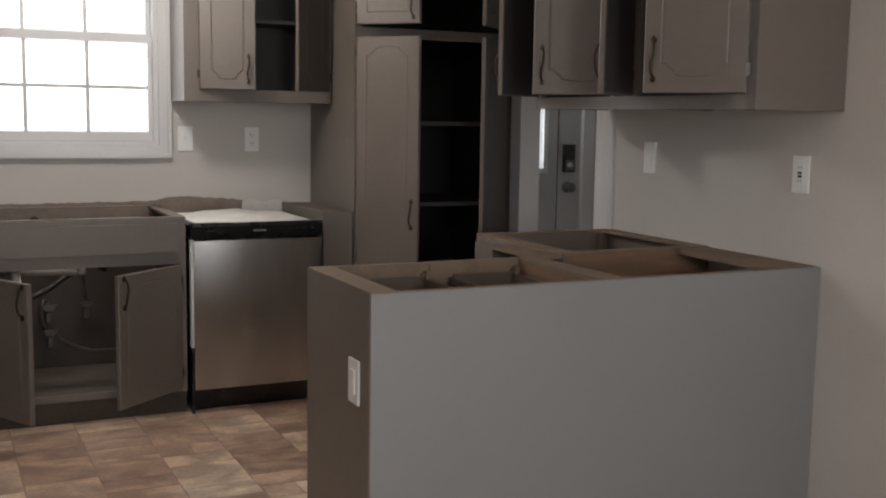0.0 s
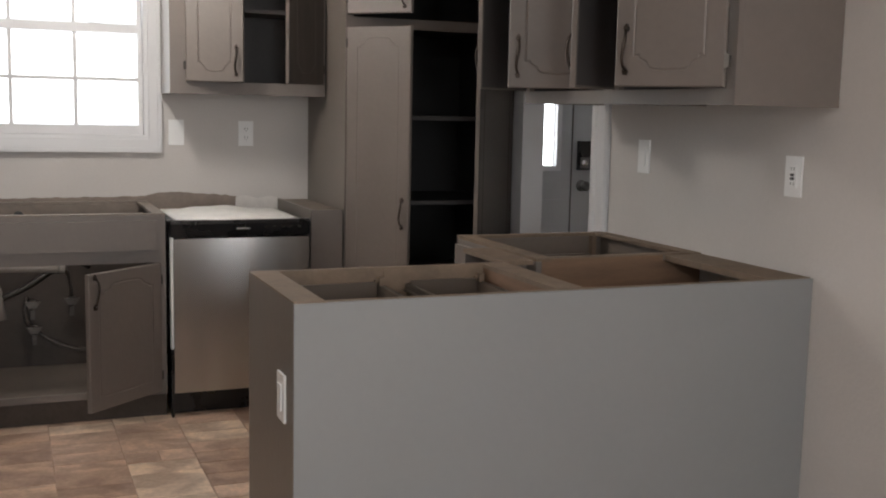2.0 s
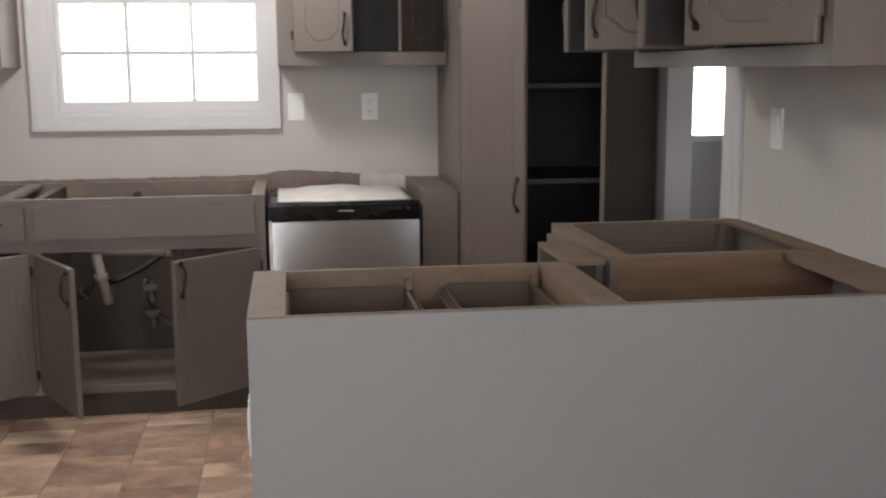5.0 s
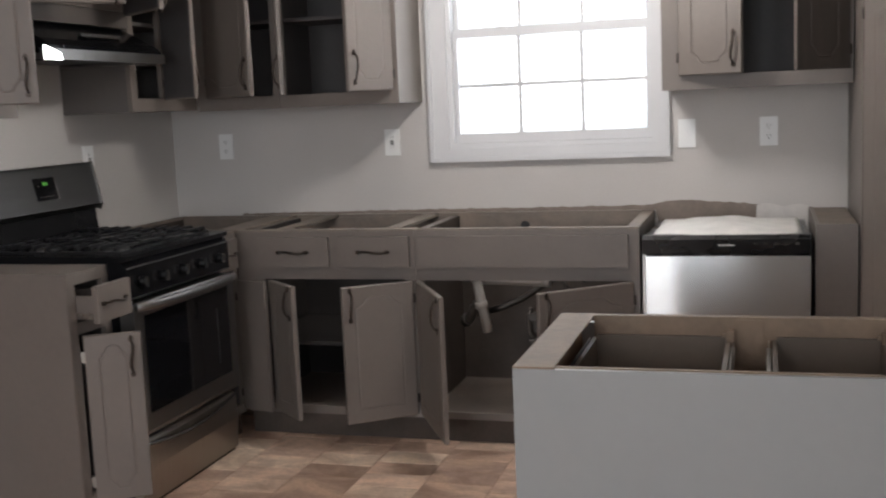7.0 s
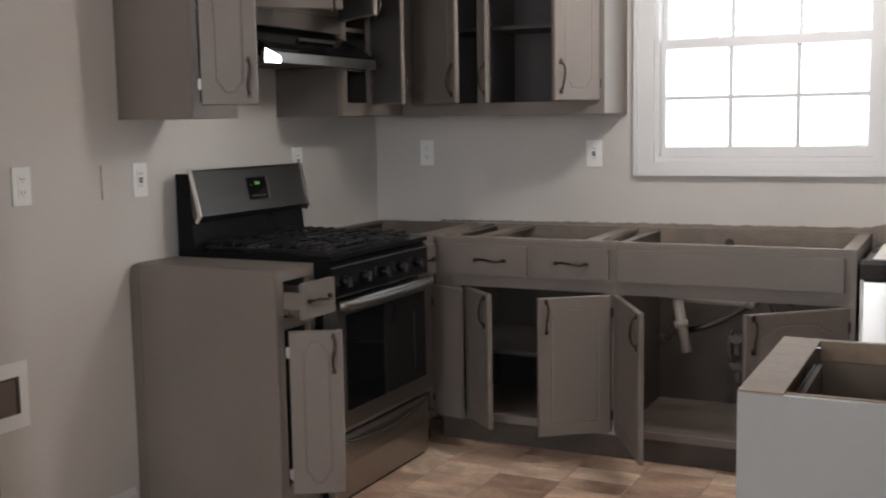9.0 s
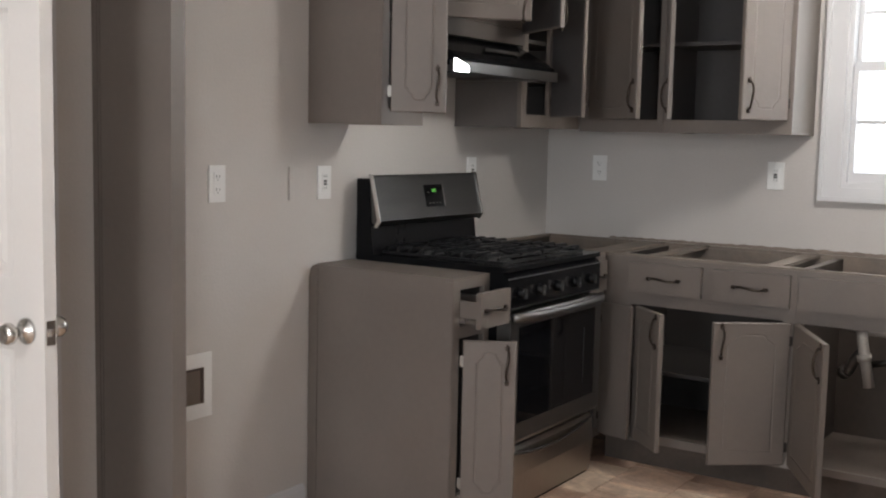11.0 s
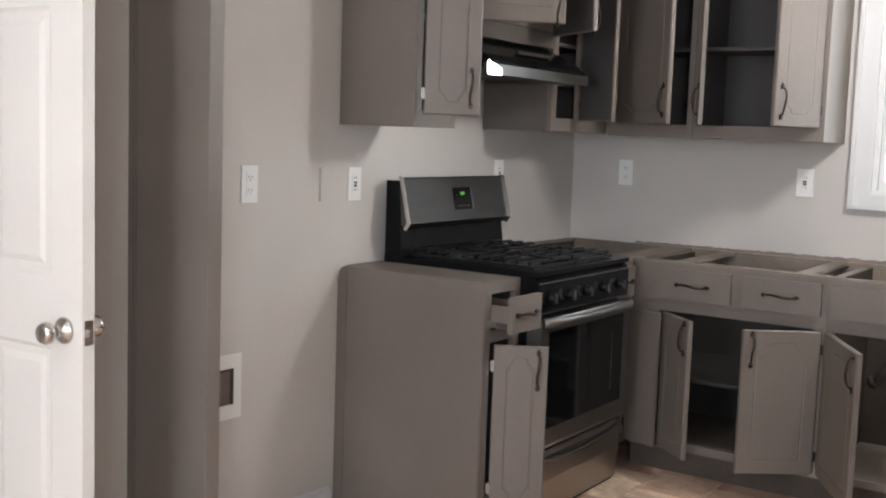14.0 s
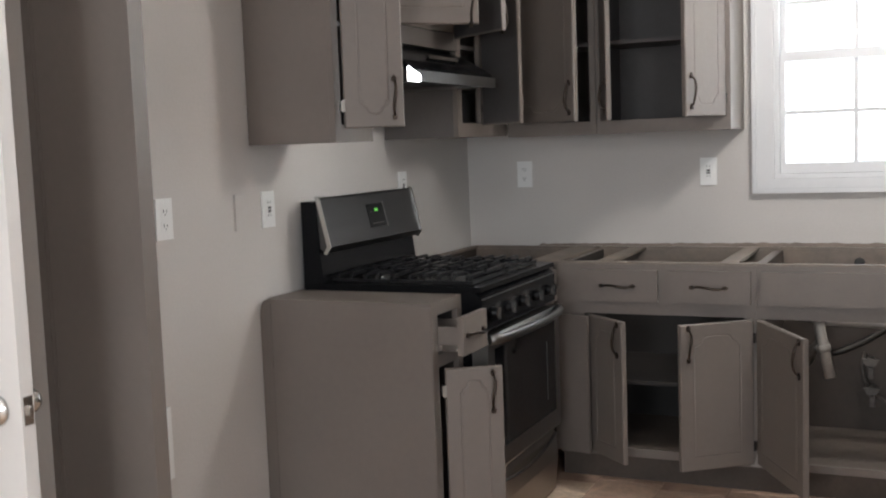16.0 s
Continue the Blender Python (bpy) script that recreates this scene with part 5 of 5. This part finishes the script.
def panel_door(name, m, w, h, panels, material, label, t=0.035):
    """A moulded panel door; hinge edge at x = 0, outside towards -y."""
    d = thing(name, m, label, "door", kind="structure")
    bm = bmesh.new()

    def face(y, s):
        out = [bm.verts.new((x, y, z)) for x, z in ((0, 0), (w, 0), (w, h), (0, h))]
        edges = [bm.edges.new((out[i], out[(i + 1) % 4])) for i in range(4)]
        for a, b, c, e in panels:
            prev = None
            for k, (ins, dep) in enumerate(((0, 0), (0.012, 0.007), (0.030, 0.007), (0.046, 0.002))):
                lp = [bm.verts.new((x, y - s * dep * -1, z)) for x, z in ((a + ins, c + ins), (b - ins, c + ins), (b - ins, e - ins), (a + ins, e - ins))]
                if prev is None:
                    edges += [bm.edges.new((lp[i], lp[(i + 1) % 4])) for i in range(4)]
                else:
                    for i in range(4):
                        bm.faces.new((prev[i], prev[(i + 1) % 4], lp[(i + 1) % 4], lp[i]))
                prev = lp
            bm.faces.new(prev)
        bmesh.ops.triangle_fill(bm, edges=edges, use_beauty=True, use_dissolve=False)
        return out
    f = face(-t, 1)
    g = face(0.0, -1)
    for i in range(4):
        j = (i + 1) % 4
        bm.faces.new((f[i], f[j], g[j], g[i]))
    part("door_leaf", bm, material, d)
    return d


# white interior door, ajar
DW_ = 0.800
_hx, _hy = -0.446, -3.140
_ang = math.degrees(math.atan2(-3.122 - _hy, 0.352 - _hx))
white = panel_door("door_1", pose(_hx, _hy, 0.012, 0, 0, _ang), DW_, 2.02,
                   [(0.115, 0.355, 0.24, 0.80), (0.445, 0.685, 0.24, 0.80), (0.115, 0.355, 0.97, 1.62), (0.445, 0.685, 0.97, 1.62), (0.115, 0.355, 1.72, 1.90), (0.445, 0.685, 1.72, 1.90)],
                   M_DOORW, "white moulded panel door standing ajar with a nickel knob")
knob(white, pose(DW_ - 0.065, -0.036, 0.845, 90, 0, 0))
knob(white, pose(DW_ - 0.065, 0.001, 0.845, -90, 0, 0))
part("latch_plate", boxes((DW_ + 0.0005, DW_ + 0.002, -0.030, -0.005, 0.815, 0.875), (DW_ + 0.002, DW_ + 0.010, -0.023, -0.012, 0.836, 0.854)), M_NICKEL, white, "steel latch plate")
structure("trim", boxes((-0.12, 0.012, WD_Y1, WD_Y1 + 0.018, 0, 2.05), (-0.12, 0.012, WD_Y0 - 0.018, WD_Y0, 0, 2.05), (-0.12, 0.012, WD_Y0, WD_Y1, 2.032, 2.05)), M_TRIM, "white door lining in the wall", "door casing")

# entry door with a glazed upper half
ed = thing("door_2", pose(0, 0, 0), "grey panelled entry door with a bright glazed upper light", "door", kind="structure")
gx0, gx1, gz0, gz1 = 3.965, 4.497, 1.045, 1.95
bm = boxes((ED_X0 + 0.01, gx0, 0.0, 0.044, 0.01, 2.04), (gx1, ED_X1 - 0.01, 0.0, 0.044, 0.01, 2.04), (gx0, gx1, 0.0, 0.044, 0.01, gz0), (gx0, gx1, 0.0, 0.044, gz1, 2.04))
part("door_leaf", bm, M_EDOOR, ed)
part("light_frame", boxes((gx0 - 0.028, gx0, -0.010, -0.0005, gz0 - 0.028, gz1 + 0.028), (gx1, gx1 + 0.028, -0.010, -0.0005, gz0 - 0.028, gz1 + 0.028), (gx0, gx1, -0.010, -0.0005, gz0 - 0.028, gz0), (gx0, gx1, -0.010, -0.0005, gz1, gz1 + 0.028), r=0.003), M_TRIM, ed, "white moulded light frame")
_p = part("pane", boxes((gx0, gx1, 0.018, 0.022, gz0, gz1)), M_GLASS, ed)
_p.visible_shadow = False
for a, b in ((3.95, 4.22), (4.29, 4.56)):
    part("raised_panel", boxes((a, b, -0.006, -0.0005, 0.20, 0.86), r=0.005), M_EDOOR, ed)
part("stile_moulding", boxes((4.592, 4.598, -0.004, -0.0005, 0.06, 2.0)), M_HOSE, ed, "dark joint line")
knob(ed, pose(4.662, -0.001, 0.935, 90, 0, 0), "dull dark metal knob", M_GRIP)
kp = part("keypad_lock", boxes((4.628, 4.698, -0.028, -0.0005, 1.022, 1.182), r=0.014), M_PLBLACK, ed, "black keypad deadbolt")
part("lower_cover", boxes((4.636, 4.690, -0.0305, -0.0282, 1.032, 1.092), r=0.001), M_GRIP, kp, "dull silver lower cover")
part("thumb_turn", lathe(bmesh.new(), [(0.020, 0.0), (0.020, 0.006), (0.008, 0.008), (0.008, 0.018)], pose(4.663, -0.0307, 1.062, 90, 0, 0), 18), M_NICKEL, kp, "nickel thumb turn")
structure("trim", boxes((ED_X1, ED_X1 + 0.07, -0.016, -0.0005, 0, 2.10), (ED_X0 + 0.14, ED_X1, -0.016, -0.0005, 2.045, 2.115)), M_TRIM, "white casing of the entry door", "door casing")

# dusty unpainted edge along the wall where the worktop was
ragged = random.Random(9)
crest = [(0.35, 0.890), (1.0, 0.895), (1.5, 0.898), (2.1, 0.900), (2.31, 0.903), (2.36, 0.915), (2.43, 0.923), (2.52, 0.916), (2.62, 0.909), (2.70, 0.904), (2.75, 0.896)]


def crest_height(x):
    for (xa, za), (xb, zb) in zip(crest, crest[1:]):
        if x <= xb:
            return za + (zb - za) * (x - xa) / (xb - xa)
    return crest[-1][1]


_x = [0.35 + 0.02 * k for k in range(121)]
sc = bmesh.new()
prism(sc, [(0.35, 0.881), (2.32, 0.881), (2.335, 0.80), (2.755, 0.80)] + [(x, crest_height(x) + ragged.uniform(-0.0035, 0.0030)) for x in reversed(_x)], -0.0022, -0.0004, "y")
solid("wall_scar", sc, M_DUST, "ragged dusty strip of wall where the worktop was removed", "wall mark", "structure")
sc = bmesh.new()
prism(sc, [(2.735, 0.80), (2.945, 0.80), (2.945, 0.888), (2.915, 0.897), (2.88, 0.893), (2.85, 0.886), (2.80, 0.899), (2.765, 0.901), (2.74, 0.893)], -0.0034, -0.0024, "y")
solid("wall_patch", sc, M_PATCH, "torn white drywall patch above the dishwasher", "wall mark", "structure")



# ---------------------------------------------------------------- floor tiles
def tiles():
    floor_ob = bpy.data.objects["floor"]
    rnd = random.Random(4)
    sx, sy = 0.2565, 0.262
    shapes = {}
    for k, (w, d) in enumerate(((sx, sy), (sx, sy / 2), (sx / 2, sy / 2))):
        shapes[k] = []
        for _ in range(4):
            bm = bmesh.new()
            a, b = w / 2 - 0.0007, d / 2 - 0.0007
            pts = [(sgx * (a - rnd.uniform(0, 0.003)), sgy * (b - rnd.uniform(0, 0.003))) for sgx, sgy in ((-1, -1), (1, -1), (1, 1), (-1, 1))]
            lo = [bm.verts.new((x, y, -0.0028)) for x, y in pts]
            hi = [bm.verts.new((x - math.copysign(0.0010, x), y - math.copysign(0.0010, y), 0.0)) for x, y in pts]
            bm.faces.new(hi)
            for i in range(4):
                bm.faces.new((lo[i], lo[(i + 1) % 4], hi[(i + 1) % 4], hi[i]))
            shapes[k].append(mesh_of("tile", bm, M_TILE))
    rest_v, rest_f = [], []
    made = 0
    for i in range(22):
        x = -0.2200 + sx * (i + 0.5)
        for j in range(30):
            y = -0.084 + (0.04 if i % 2 else -0.03) - sy * (j + 0.5)
            pick = rnd.random()
            if pick < 0.45:
                lay = [(0, x, y)]
            elif pick < 0.86:
                lay = [(1, x, y - sy / 4), (1, x, y + sy / 4)]
            else:
                lay = [(1, x, y - sy / 4), (2, x - sx / 4, y + sy / 4), (2, x + sx / 4, y + sy / 4)]
            for k, px, py in lay:
                if 0.55 < px < 2.74 and -3.0 < py < -0.48 and made < 298:
                    ob = new("tile", shapes[k][rnd.randrange(4)])
                    ob.parent = floor_ob
                    ob.matrix_basis = pose(px, py, 0, 0, 0, 180 * rnd.randrange(2))
                    made += 1
                elif px < 5.1:
                    a, b, n = (sx, sx, sx / 2)[k] / 2 - 0.002, (sy, sy / 2, sy / 2)[k] / 2 - 0.002, len(rest_v)
                    rest_v += [(px - a, py - b, 0), (px + a, py - b, 0), (px + a, py + b, 0), (px - a, py + b, 0)]
                    rest_f.append((n, n + 1, n + 2, n + 3))
    me = bpy.data.meshes.new("tile_field")
    me.from_pydata(rest_v, [], rest_f)
    me.materials.append(M_TILE)
    ob = new("tile_field", me)
    ob.parent = floor_ob
    tagged(ob, "rest of the stone-look floor tiles", kind="stuff")


tiles()
